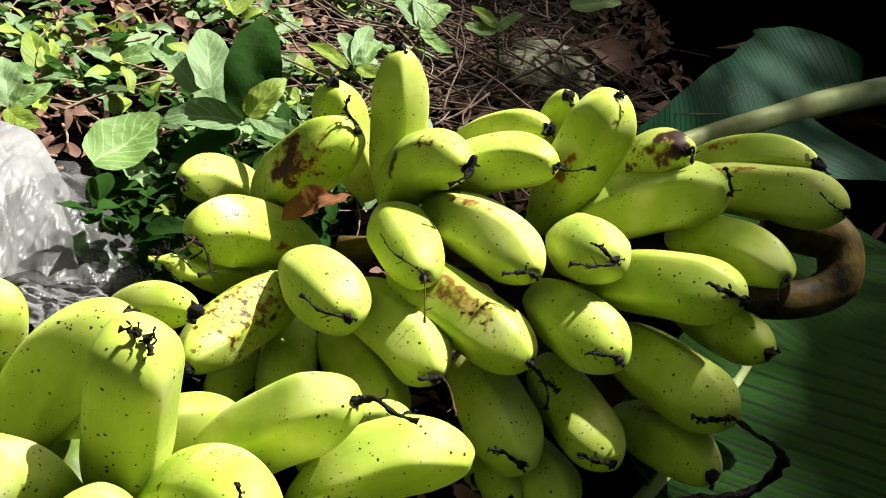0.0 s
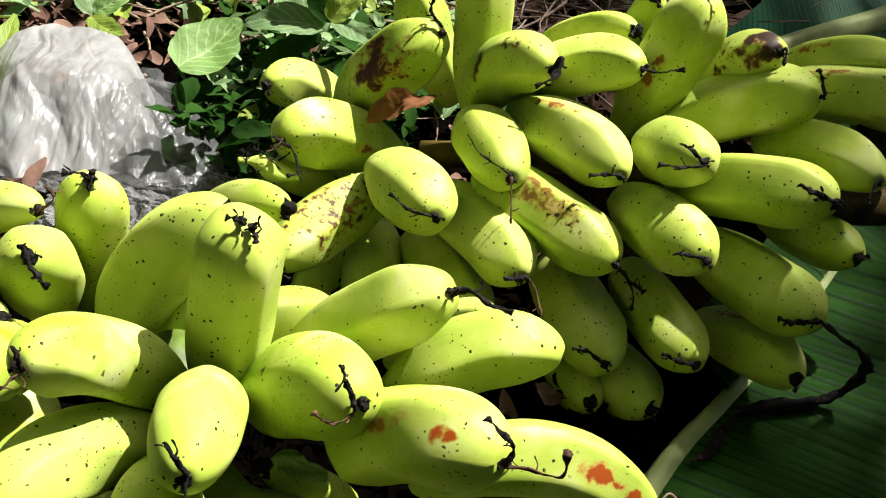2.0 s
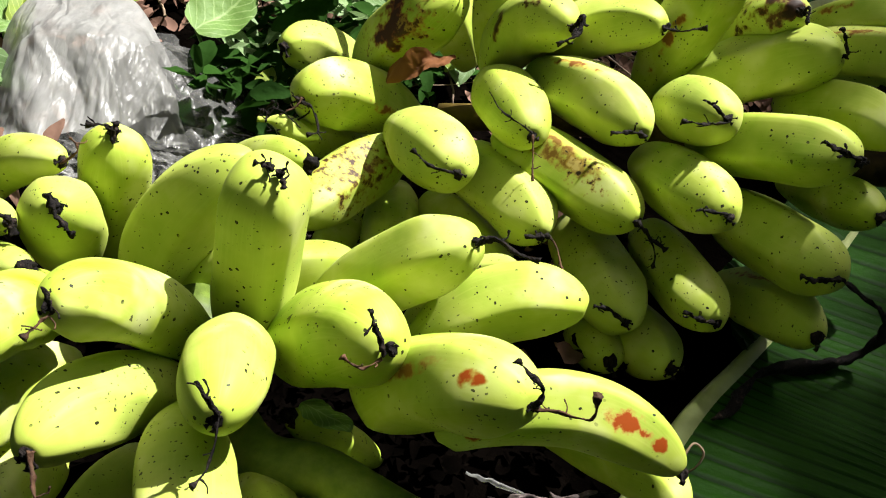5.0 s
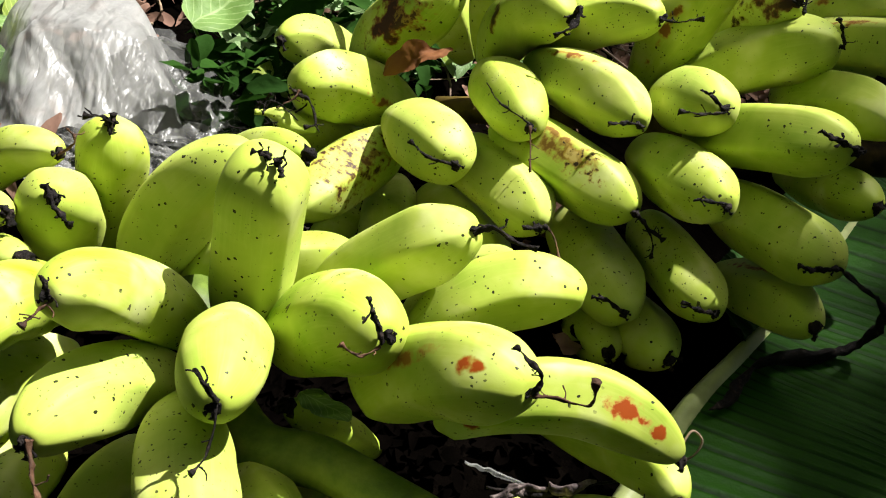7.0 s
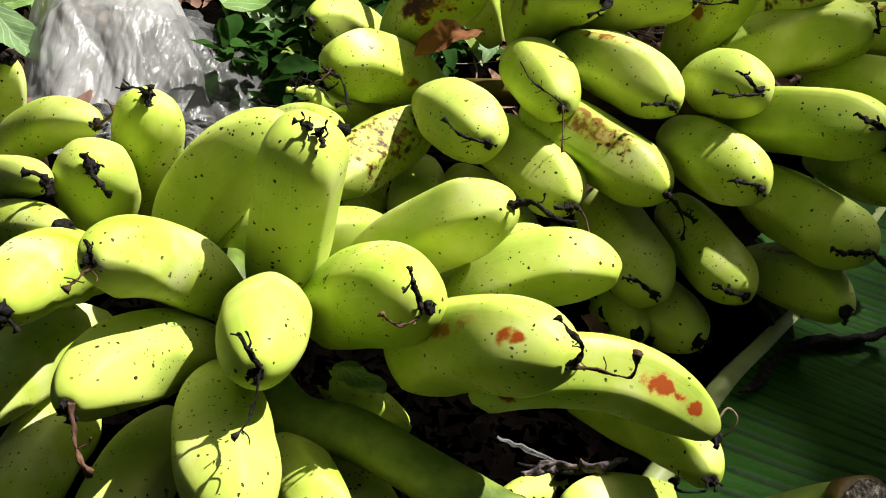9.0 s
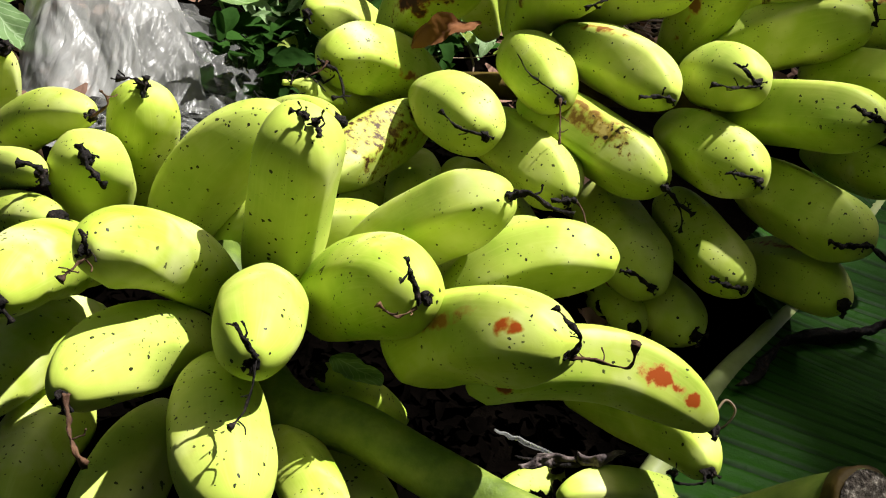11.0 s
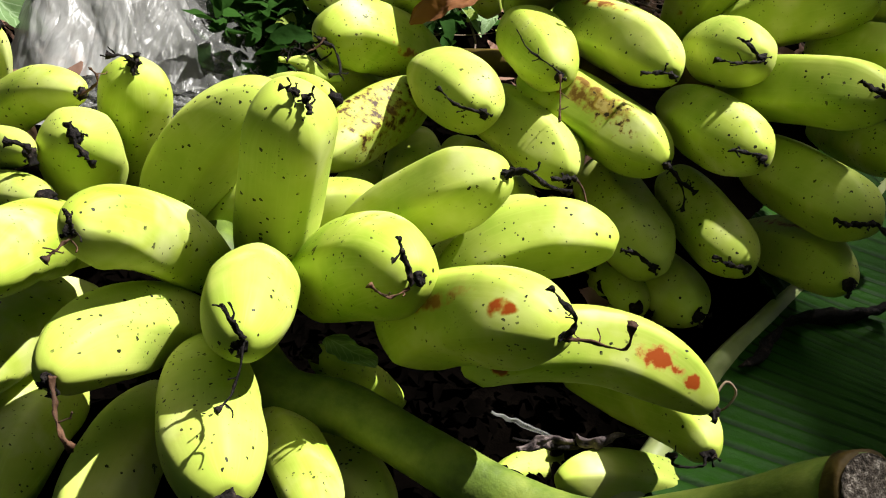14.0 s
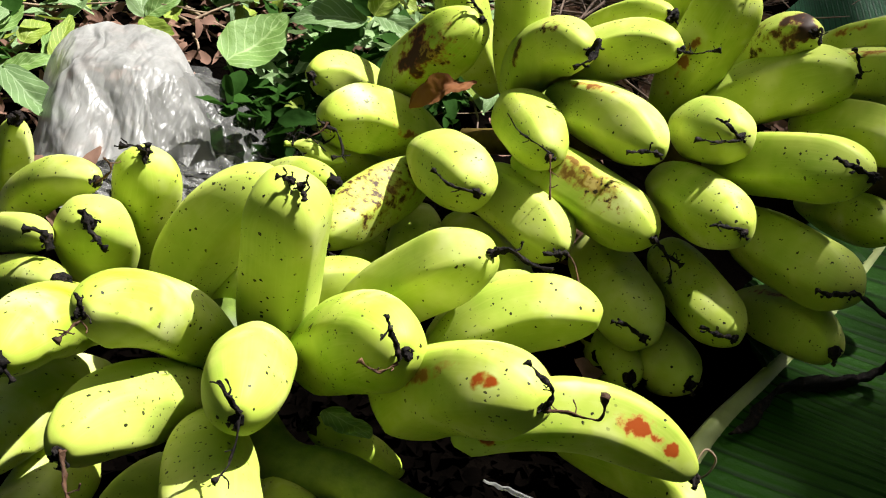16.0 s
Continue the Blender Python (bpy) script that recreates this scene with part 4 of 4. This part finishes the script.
p3 = weed_plant((-0.371, 0.944), (-0.3808, 0.9238, 0.0164))
leaf(p3, (-0.3808, 0.9238, 0.0164), (-0.3542, 0.9554, 0.0341), 0.022, leaf_green, 0.10)
leaf(p3, (-0.3835, 0.9236, 0.0159), (-0.4096, 0.9665, 0.0490), 0.034, leaf_grey, 0.10)
leaf(p3, (-0.3816, 0.9130, 0.0175), (-0.3348, 0.8794, 0.0233), 0.022, leaf_yellow, -0.10)
p4 = weed_plant((-0.395, 1.188), (-0.4050, 1.1683, -0.0004))
leaf(p4, (-0.4050, 1.1683, -0.0004), (-0.4488, 1.2322, 0.0072), 0.021, leaf_grey, 0.10)
leaf(p4, (-0.4036, 1.1683, -0.0002), (-0.4157, 1.2350, 0.0152), 0.019, leaf_green, 0.10)
leaf(p4, (-0.4046, 1.1673, -0.0022), (-0.4200, 1.1719, 0.0046), 0.016, leaf_yellow, 0.10)
p5 = weed_plant((-0.316, 1.084), (-0.3257, 1.0645, 0.0263))
leaf(p5, (-0.3257, 1.0645, 0.0263), (-0.2806, 1.0909, 0.0365), 0.025, leaf_green, 0.10)
leaf(p5, (-0.3254, 1.0639, 0.0252), (-0.3692, 1.0893, 0.0257), 0.019, leaf_grey, 0.10)
leaf(p5, (-0.3254, 1.0639, 0.0252), (-0.3074, 1.1585, 0.0317), 0.022, leaf_grey, 0.10)
leaf(p5, (-0.3245, 1.0630, 0.0237), (-0.2832, 1.0193, 0.0314), 0.018, leaf_green, -0.10)
p6 = weed_plant((-0.056, 1.116), (-0.0659, 1.0963, 0.0650))
leaf(p6, (-0.0659, 1.0963, 0.0650), (-0.0642, 1.1971, 0.0808), 0.022, leaf_grey, 0.10)
leaf(p6, (-0.0659, 1.0963, 0.0650), (-0.0991, 1.1901, 0.0653), 0.020, leaf_grey, 0.10)
leaf(p6, (-0.0643, 1.0955, 0.0636), (-0.0442, 1.1394, 0.0821), 0.021, leaf_green, 0.10)
leaf(p6, (-0.0686, 1.0269, 0.0842), (-0.1208, 1.0857, 0.0820), 0.016, leaf_yellow, 0.08)
leaf(p6, (-0.0626, 1.0757, 0.0695), (-0.0245, 1.0541, 0.0751), 0.015, leaf_yellow, -0.10)
p7 = weed_plant((0.005, 1.317), (-0.0053, 1.2965, 0.0586))
leaf(p7, (-0.0053, 1.2965, 0.0586), (-0.0448, 1.3922, 0.0619), 0.032, leaf_grey, 0.10)
leaf(p7, (-0.0031, 1.2966, 0.0590), (0.0257, 1.3625, 0.0764), 0.029, leaf_green, 0.10)
leaf(p7, (-0.0028, 1.2959, 0.0577), (0.0395, 1.2051, 0.0634), 0.021, leaf_green, -0.10)
leaf(p7, (-0.0031, 1.2966, 0.0590), (-0.0097, 1.4220, 0.0769), 0.031, leaf_grey, 0.10)
p8 = weed_plant((0.103, 1.322), (0.0926, 1.3019, 0.0767))
leaf(p8, (0.0926, 1.3019, 0.0767), (0.0556, 1.3435, 0.0863), 0.016, leaf_yellow, 0.10)
leaf(p8, (0.0918, 1.3000, 0.0733), (0.0499, 1.3014, 0.0721), 0.022, leaf_green, -0.10)
leaf(p8, (0.0933, 1.3001, 0.0736), (0.1241, 1.3424, 0.0903), 0.015, leaf_green, 0.10)
leaf(p8, (0.2065, 1.5201, 0.0662), (0.2841, 1.5471, 0.0803), 0.034, leaf_green, 0.05)
p9 = weed_plant((-0.420, 0.750), (-0.4301, 0.7299, 0.0324))
leaf(p9, (-0.4301, 0.7299, 0.0324), (-0.3391, 0.6624, 0.0319), 0.029, leaf_grey, -0.12)
leaf(p9, (-0.4397, 0.7454, 0.0203), (-0.4042, 0.7751, 0.0258), 0.020, leaf_green, 0.10)
leaf(p9, (-0.4522, 0.8055, 0.0212), (-0.4464, 0.8451, 0.0261), 0.023, leaf_yellow, 0.10)
leaf(p9, (-0.4009, 0.7626, 0.0068), (-0.4219, 0.8433, 0.0394), 0.021, leaf_yellow, 0.10)
leaf(p9, (-0.4009, 0.7626, 0.0068), (-0.4403, 0.8324, 0.0246), 0.016, leaf_green, 0.10)
leaf(p9, (-0.4848, 0.8245, 0.0163), (-0.5006, 0.8894, 0.0248), 0.028, leaf_green, 0.10)
p10 = weed_plant((-0.176, 0.784), (-0.1856, 0.7642, 0.0427))
leaf(p10, (-0.1856, 0.7642, 0.0427), (-0.1592, 0.7378, 0.0400), 0.016, leaf_shade_dark, -0.10)
leaf(p10, (-0.1856, 0.7642, 0.0427), (-0.1948, 0.7310, 0.0303), 0.017, leaf_shade_dark, -0.10)
leaf(p10, (-0.1851, 0.7629, 0.0407), (-0.1682, 0.7105, 0.0361), 0.014, leaf_shade_dark, -0.10)
leaf(p10, (-0.1865, 0.7641, 0.0425), (-0.2146, 0.7638, 0.0419), 0.016, leaf_shade_dark, 0.10)
leaf(p10, (-0.1834, 0.7650, 0.0438), (-0.1637, 0.7924, 0.0478), 0.017, leaf_shade_dark, 0.10)
leaf(p10, (-0.1858, 0.7648, 0.0434), (-0.2063, 0.8121, 0.0409), 0.018, leaf_shade_dark, 0.10)
leaf(p10, (-0.2180, 0.7474, -0.0158), (-0.2204, 0.7572, -0.0020), 0.011, leaf_grey, 0.02)

# low cover of many small leaves
rng = random.Random(11)


def cover(name, label, category, material, count_, area, size, lift, flat, spare=None):
    bm = bmesh.new()
    x0, x1, y0, y1 = area
    made = 0
    while made < count_:
        x, y = rng.uniform(x0, x1), rng.uniform(y0, y1)
        if spare and spare(x, y):
            continue
        made += 1
        s = rng.uniform(*size)
        a = rng.uniform(0, 6.283)
        z = ground_height(x, y) + rng.uniform(*lift)
        d = Vector((math.cos(a), math.sin(a), rng.uniform(-flat, flat))).normalized()
        b = Vector((x, y, z))
        hint = Vector((rng.uniform(-flat, flat), rng.uniform(-flat, flat), 1))
        blade_into(bm, b - d * s * 0.5, b + d * s * 0.5, s * rng.uniform(0.28, 0.58), rng.uniform(-0.22, 0.22), hint, 6, 5, rng.uniform(0, 0.3))
    return tagged(part(name, bm, material), label, category, kind="stuff")


def not_weedy(x, y):
    """Bare where the shade, the bag and the bunches are."""
    return x > 0.04 - 0.10 * (y - 0.9) + 0.08 * noise.noise((x * 4, y * 4, 7)) or (y < 0.98 and -0.44 < x < -0.19) or (y < 0.86 and x > -0.12) or noise.noise((x * 6, y * 6, 2)) < -0.2 + 0.45 * max(0.0, y - 1.15)


# Left without litter; at the far right the blackened soil stands for shade.
def litter_free(x, y):
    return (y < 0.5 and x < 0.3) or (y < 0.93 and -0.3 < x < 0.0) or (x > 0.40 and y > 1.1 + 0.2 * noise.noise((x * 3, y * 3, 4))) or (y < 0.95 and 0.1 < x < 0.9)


cover("leaf_litter", "brown dead leaves strewn over the soil", "leaf litter", litter_mat, 7500, (-1.0, 0.9, 0.45, 2.3), (0.010, 0.033), (0.0, 0.026), 0.9, litter_free)
cover("leaf_litter", "large grey and brown dead leaves in shade", "leaf litter", litter_mat, 30, (-0.1, 0.6, 1.05, 2.2), (0.06, 0.12), (0.005, 0.03), 0.25)
cover("low_weeds", "grey-green low weeds covering the soil", "weeds", leaf_grey, 1000, (-0.95, 0.1, 0.70, 1.75), (0.02, 0.055), (0.01, 0.05), 0.6, not_weedy)
cover("low_weeds", "bright yellow-green low weeds covering the soil", "weeds", leaf_yellow, 600, (-0.95, 0.1, 0.70, 1.75), (0.015, 0.045), (0.01, 0.055), 0.7, not_weedy)
cover("low_weeds", "dark green low weeds covering the soil", "weeds", leaf_shade_dark, 900, (-0.95, 0.1, 0.66, 1.75), (0.015, 0.04), (0.0, 0.045), 0.7, not_weedy)
cover("low_weeds", "small dark weeds beside the plastic bag", "weeds", leaf_shade_dark, 620, (-0.24, -0.04, 0.68, 0.95), (0.012, 0.035), (0.0, 0.07), 0.8)
cover("low_weeds", "grey-green weeds growing behind the bag and the bunch", "weeds", leaf_grey, 170, (-0.23, -0.05, 0.74, 1.0), (0.014, 0.036), (0.02, 0.075), 0.7)

# Near-black leaf layer, added in place of the shade under the bunches.
shade_mulch = leaf_mat("shade_leaf_black", (0.0006, 0.0005, 0.0004), (0.0022, 0.0016, 0.0013), 0.95, None, False, 0.0)
cover("rotten_leaves", "near-black leaf pieces added to stand for shade under the bunches", "leaf litter", shade_mulch, 3600, (-0.4, 0.14, 0.2, 0.72), (0.010, 0.024), (0.0, 0.012), 0.5)


def twigs(name, label, material, number, area, length, radius, lift):
    bm = bmesh.new()
    for k in range(number):
        x, y = rng.uniform(area[0], area[1]), rng.uniform(area[2], area[3])
        a = rng.uniform(0, 6.283)
        p = Vector((x, y, ground_height(x, y) + rng.uniform(*lift)))
        d = Vector((math.cos(a), math.sin(a), rng.uniform(-0.1, 0.22)))
        pts = [p]
        step = rng.uniform(*length) / 4
        for s in range(4):
            d = (d + Vector((rng.uniform(-1, 1), rng.uniform(-1, 1), rng.uniform(-0.5, 0.5))) * 0.28).normalized()
            pts.append(pts[-1] + d * step)
        for q in pts:
            q.z = max(q.z, 0.0)
        r = rng.uniform(*radius)
        sweep(bm, spline(pts, 9), lambda u: r * (1 - 0.6 * u), 5)
    return tagged(part(name, bm, material), label, "twigs", kind="stuff")


twigs("twigs", "thin dark brown twigs tangled on the soil", twig_mat, 620, (-0.1, 0.27, 0.98, 1.8), (0.05, 0.24), (0.0008, 0.0026), (0.0, 0.06))
twigs("straw", "dry pale stalks lying between the weeds", straw, 420, (-0.95, 0.12, 0.85, 2.0), (0.03, 0.13), (0.0008, 0.0025), (0.0, 0.05))


# ---- plastic bag ----
def crease(x, y, z):
    """Crumpled film: facets that rise from sharp straight creases."""
    near = noise.voronoi((x, y, z))[0]
    return 1.6 * (near[1] - near[0]) - 0.5


def film_sheet(bm, corner, across, back, rise, n, folds, crumple, seed):
    """A thin sheet from corner along across and back at the height rise(u, v), with long folds and finer crumpling."""
    grid = []
    for j in range(n + 1):
        row = []
        for i in range(n + 1):
            u, v = i / n, j / n
            q = corner + across * (u - 0.5) * (1 - 0.18 * v * v) + back * v
            q += across * 0.07 * noise.noise((u * 5, v * 5, seed)) + back * 0.05 * noise.noise((u * 6, v * 4, seed + 3))
            bend = u + 0.10 * noise.noise((u * 2, v * 3, seed + 5))
            h = folds * (crease(bend * 3.2 + v, v * 1.6, seed) + 0.4 * crease(bend * 7 - v * 2, v * 3.2 + u, seed + 1))
            h += crumple * (crease(u * 11 + v * 3, v * 8, seed + 2) + 0.6 * crease(u * 22, v * 17, seed + 4))
            q.z = rise(u, v) + h
            q.y -= h * 0.5
            q.z = max(q.z, ground_height(q.x, q.y) + 0.002 + 0.001 * noise.noise((u * 30, v * 30, 1)))
            row.append(bm.verts.new(q))
        grid.append(row)
    for j in range(n):
        for i in range(n):
            bm.faces.new((grid[j][i], grid[j][i + 1], grid[j + 1][i + 1], grid[j + 1][i]))


def plastic_bag():
    root = thing("plastic_bag", "crumpled translucent plastic bag lying on the soil", "plastic bag")
    across, back = Vector((0.165, 0.06, 0)), Vector((-0.112, 0.265, 0))
    body = [("front_film", Vector((-0.283, 0.638, 0)), across * 0.82, back * 0.70, lambda u, v: 0.012 + 0.058 * min(1, 2.6 * v + 0.1) * min(1, (1.02 - v) * 4) * (1 - abs(2 * u - 1) ** 4), 90, 0.0042, 0.0012, 3, plastic_mat),
            ("back_film", Vector((-0.266, 0.635, 0)), across * 0.92, back * 0.74, lambda u, v: 0.006 + 0.012 * math.sin(math.pi * u), 40, 0.007, 0.002, 12, film_clear),
            ("side_film", Vector((-0.205, 0.655, 0)), Vector((0.11, 0.04, 0)), Vector((-0.075, 0.17, 0)), lambda u, v: 0.010 + 0.050 * math.sin(math.pi * min(1, v + 0.05)) * (1 - u * u), 70, 0.005, 0.0014, 7, film_clear),
            ("crumpled_skirt", Vector((-0.235, 0.585, 0)), Vector((0.21, 0.05, 0)), Vector((-0.02, 0.10, 0)), lambda u, v: 0.012, 110, 0.010, 0.008, 21, film_shiny)]
    for name, corner, a, c, rise, n, folds, crumple, seed, material in body:
        bm = bmesh.new()
        film_sheet(bm, corner, a, c, rise, n, folds, crumple, seed)
        part(name, bm, material, root)


plastic_bag()


# ---- small things ----
def dead_leaf(label, base, tip, width, material, curl=0.3, name="dead_leaf", category="dead leaf"):
    bm = bmesh.new()
    blade_into(bm, base, tip, width, curl, (0, -0.6, 0.8), 25, 13, 0.3)
    for v in bm.verts:
        v.co += Vector(noise.noise_vector(v.co * 60)) * 0.005 + Vector(noise.noise_vector(v.co * 210)) * 0.0016
    return tagged(part(name, bm, material), label, category)


dead_leaf("curled red-brown dry leaf caught between the bananas", (-0.0627, 0.6395, 0.1108), (-0.0198, 0.6532, 0.1288), 0.018, dry_leaf_red, 0.3)

dead_leaf("torn pale green leaf piece wedged under the bananas", (-0.0527, 0.3477, 0.0774), (-0.0290, 0.3386, 0.0735), 0.013, leaf_grey, 0.1, "leaf_piece", "leaf")


def scrap(name, label, category, points, radius, material, flat=0.25):
    """A dry strip of leaf or film, flattened across."""
    bm = bmesh.new()
    sweep(bm, spline(points, 20), lambda u: radius * (0.5 + math.sin(math.pi * u) * 0.6), 10, lambda th, u: flat + (1 - flat) * abs(math.cos(th + u)), (0, -0.6, 0.8))
    for v in bm.verts:
        v.co += Vector(noise.noise_vector(v.co * 160)) * radius * 0.8
    return tagged(part(name, bm, material), label, category)


scrap("plastic_strip", "narrow pale plastic strip lying on dark soil", "plastic strip", [(0.0314, 0.3542, 0.0442), (0.0469, 0.3597, 0.0348), (0.0671, 0.3645, 0.0246)], 0.0014, film_shiny)
scrap("dry_leaf_scrap", "torn pinkish brown dry leaf scrap on soil", "dead leaf", [(0.0505, 0.3550, 0.0202), (0.0646, 0.3629, 0.0225), (0.0794, 0.3640, 0.0238)], 0.0034, dry_grey)
scrap("dry_leaf_scrap", "crumpled dark brown dry leaf scrap on soil", "dead leaf", [(0.0787, 0.3657, 0.0261), (0.0908, 0.3659, 0.0263), (0.1039, 0.3740, 0.0287)], 0.0034, dry_grey)
scrap("dry_stalk", "thin black dry stalk lying on the soil", "twig", [(0.0470, 0.3615, 0.0206), (0.0739, 0.3624, 0.0217), (0.0972, 0.3712, 0.0251), (0.1170, 0.3786, 0.0265)], 0.0014, dry_black, 0.8)
bm = bmesh.new()
sweep(bm, spline([(0.1270, 0.3401, 0.0951), (0.1319, 0.3475, 0.1015), (0.1381, 0.3469, 0.0973), (0.1363, 0.3440, 0.0902), (0.1313, 0.3426, 0.0851)], 24), lambda u: 0.0006, 6)
part("fibre_loop", bm, straw, bunch_front, "thin pale curled fibre")


def stone(x, y, size):
    bm = bmesh.new()
    bmesh.ops.create_icosphere(bm, subdivisions=5, radius=1.0)
    for v in bm.verts:
        d = v.co.normalized()
        k = 1 + 0.35 * noise.noise(d * 1.3) + 0.13 * noise.noise(d * 4) + 0.06 * noise.noise(d * 11) + 0.03 * noise.noise(d * 30)
        v.co = Vector((d.x * size[0], d.y * size[1], d.z * size[2])) * k + Vector((x, y, size[2] * 0.15))
    return tagged(part("stone", bm, stone_mat), "rough grey-olive mossy stone half buried among twigs", "stone")


stone_mat = simple("mossy_stone", [(0.3, (0.06, 0.055, 0.035)), (0.5, (0.20, 0.19, 0.12)), (0.7, (0.40, 0.38, 0.28))], 45, 0.9, 0.9, 0.006, 0.1)
stone(0.189, 1.384, (0.075, 0.10, 0.03))


# ---- overhead foliage that shades the right-hand side ----
def shade_tree():
    root = thing("shade_tree", "leafy branch of a tree overhead casting dappled shade", "tree")
    r = random.Random(21)
    bm = bmesh.new()
    made = 0
    while made < 10500:
        # where the leaf's shadow falls on the ground
        x, y = r.uniform(-0.5, 2.0), r.uniform(-0.4, 3.2)
        s = r.uniform(0.05, 0.09) if y < 1.6 else r.uniform(0.1, 0.2)
        rim = 0.05 if y < 0.27 else 0.115 if y < 0.45 else 0.08 - 0.22 * max(0.0, y - 0.95)
        d = x - rim - 0.02 * noise.noise((x * 5, y * 5, 1)) - s * 0.25
        thin = 0.45 if x < 0.36 and 0.45 < y < 0.95 else 0.3 if x < 0.45 and 0.9 < y < 1.6 else 0.0
        if d < 0 or r.random() < thin:
            continue
        made += 1
        h = r.uniform(5.0, 6.5)
        p = Vector((x, y, 0)) + SUN_DIR * (h / SUN_DIR.z)
        a = r.uniform(0, 6.283)
        w = Vector((math.cos(a), math.sin(a), r.uniform(-0.4, 0.4))).normalized()
        blade_into(bm, p - w * s * 0.5, p + w * s * 0.5, s * 0.55, 0.1, (r.uniform(-0.5, 0.5), r.uniform(-0.5, 0.5), 1), 4, 3)
    part("crown", bm, canopy_mat, root)
    bm = bmesh.new()
    off = SUN_DIR * (5.7 / SUN_DIR.z)
    trunk = [Vector((6.2, 3.6, -0.02)), Vector((6.1, 3.6, 2.0)), Vector((5.7, 3.5, 4.0)), Vector((4.8, 3.2, 5.5))]
    sweep(bm, spline(trunk, 14), lambda u: 0.09 * (1 - 0.6 * u), 10)
    for k in range(7):
        e = Vector((r.uniform(0.3, 2.4), r.uniform(0.2, 3.4), 0)) + off
        e.z = r.uniform(5.2, 6.2)
        sweep(bm, spline([trunk[3], trunk[3].lerp(e, 0.5) + Vector((0, 0, 0.1)), e], 8), lambda u: 0.03 * (1 - 0.8 * u), 6)
    part("trunk", bm, twig_mat, root, "brown trunk with limbs")


shade_tree()


# ---- unseen trees, added round the clearing to cut the sky light ----
def in_clearing(p):
    """Whether the sun's ray through p comes down on the sunlit patch."""
    q = p - SUN_DIR * (p.z / SUN_DIR.z)
    return -1.3 < q.x < (0.3 if q.y < 0.8 else 0.9) and -0.7 < q.y < 2.6


def tree(x, y, height, spread, seed):
    root = thing("tree", "unseen broad-leaved tree added to hold back sky light", "tree", "trees round the clearing")
    r = random.Random(seed)
    bm = bmesh.new()
    top = Vector((x + r.uniform(-0.3, 0.3), y + r.uniform(-0.3, 0.3), height))
    foot = Vector((x, y, -0.05))
    sweep(bm, spline([foot, foot.lerp(top, 0.5) + Vector((r.uniform(-0.1, 0.1), r.uniform(-0.1, 0.1), 0)), top], 10), lambda u: 0.11 * (1 - 0.7 * u), 10)
    limbs = []
    for k in range(7):
        a = k * 0.9 + r.uniform(0, 0.5)
        s = foot.lerp(top, r.uniform(0.3, 0.9))
        e = s + Vector((math.cos(a), math.sin(a), r.uniform(0.1, 0.7))) * spread * 0.7
        limbs.append(e)
        sweep(bm, spline([s, s.lerp(e, 0.5) + Vector((0, 0, 0.08)), e], 6), lambda u: 0.035 * (1 - 0.75 * u), 6)
    part("trunk", bm, twig_mat, root, "brown trunk with limbs")
    bm = bmesh.new()
    for k in range(900):
        c = r.choice(limbs + [top])
        p = c + Vector((r.gauss(0, 1), r.gauss(0, 1), r.gauss(0, 1))) * spread * 0.36
        if p.z < 0.05 or in_clearing(p) or (abs(p.x) < 1.4 and -1.0 < p.y < 2.3 and p.z < 1.2):
            continue
        s = r.uniform(0.16, 0.34)
        d = Vector((r.uniform(-1, 1), r.uniform(-1, 1), r.uniform(-0.7, 0.7))).normalized()
        blade_into(bm, p - d * s * 0.5, p + d * s * 0.5, s * 0.6, 0.1, (r.uniform(-1, 1), r.uniform(-1, 1), 0.6), 4, 3)
    part("crown", bm, canopy_mat, root)


for k in range(13):
    a = k * 2 * math.pi / 13 + 0.2
    tree(3.3 * math.sin(a), 0.7 + 3.3 * math.cos(a), 2.2 + 0.9 * (k % 3) / 2, 1.5, 40 + k)
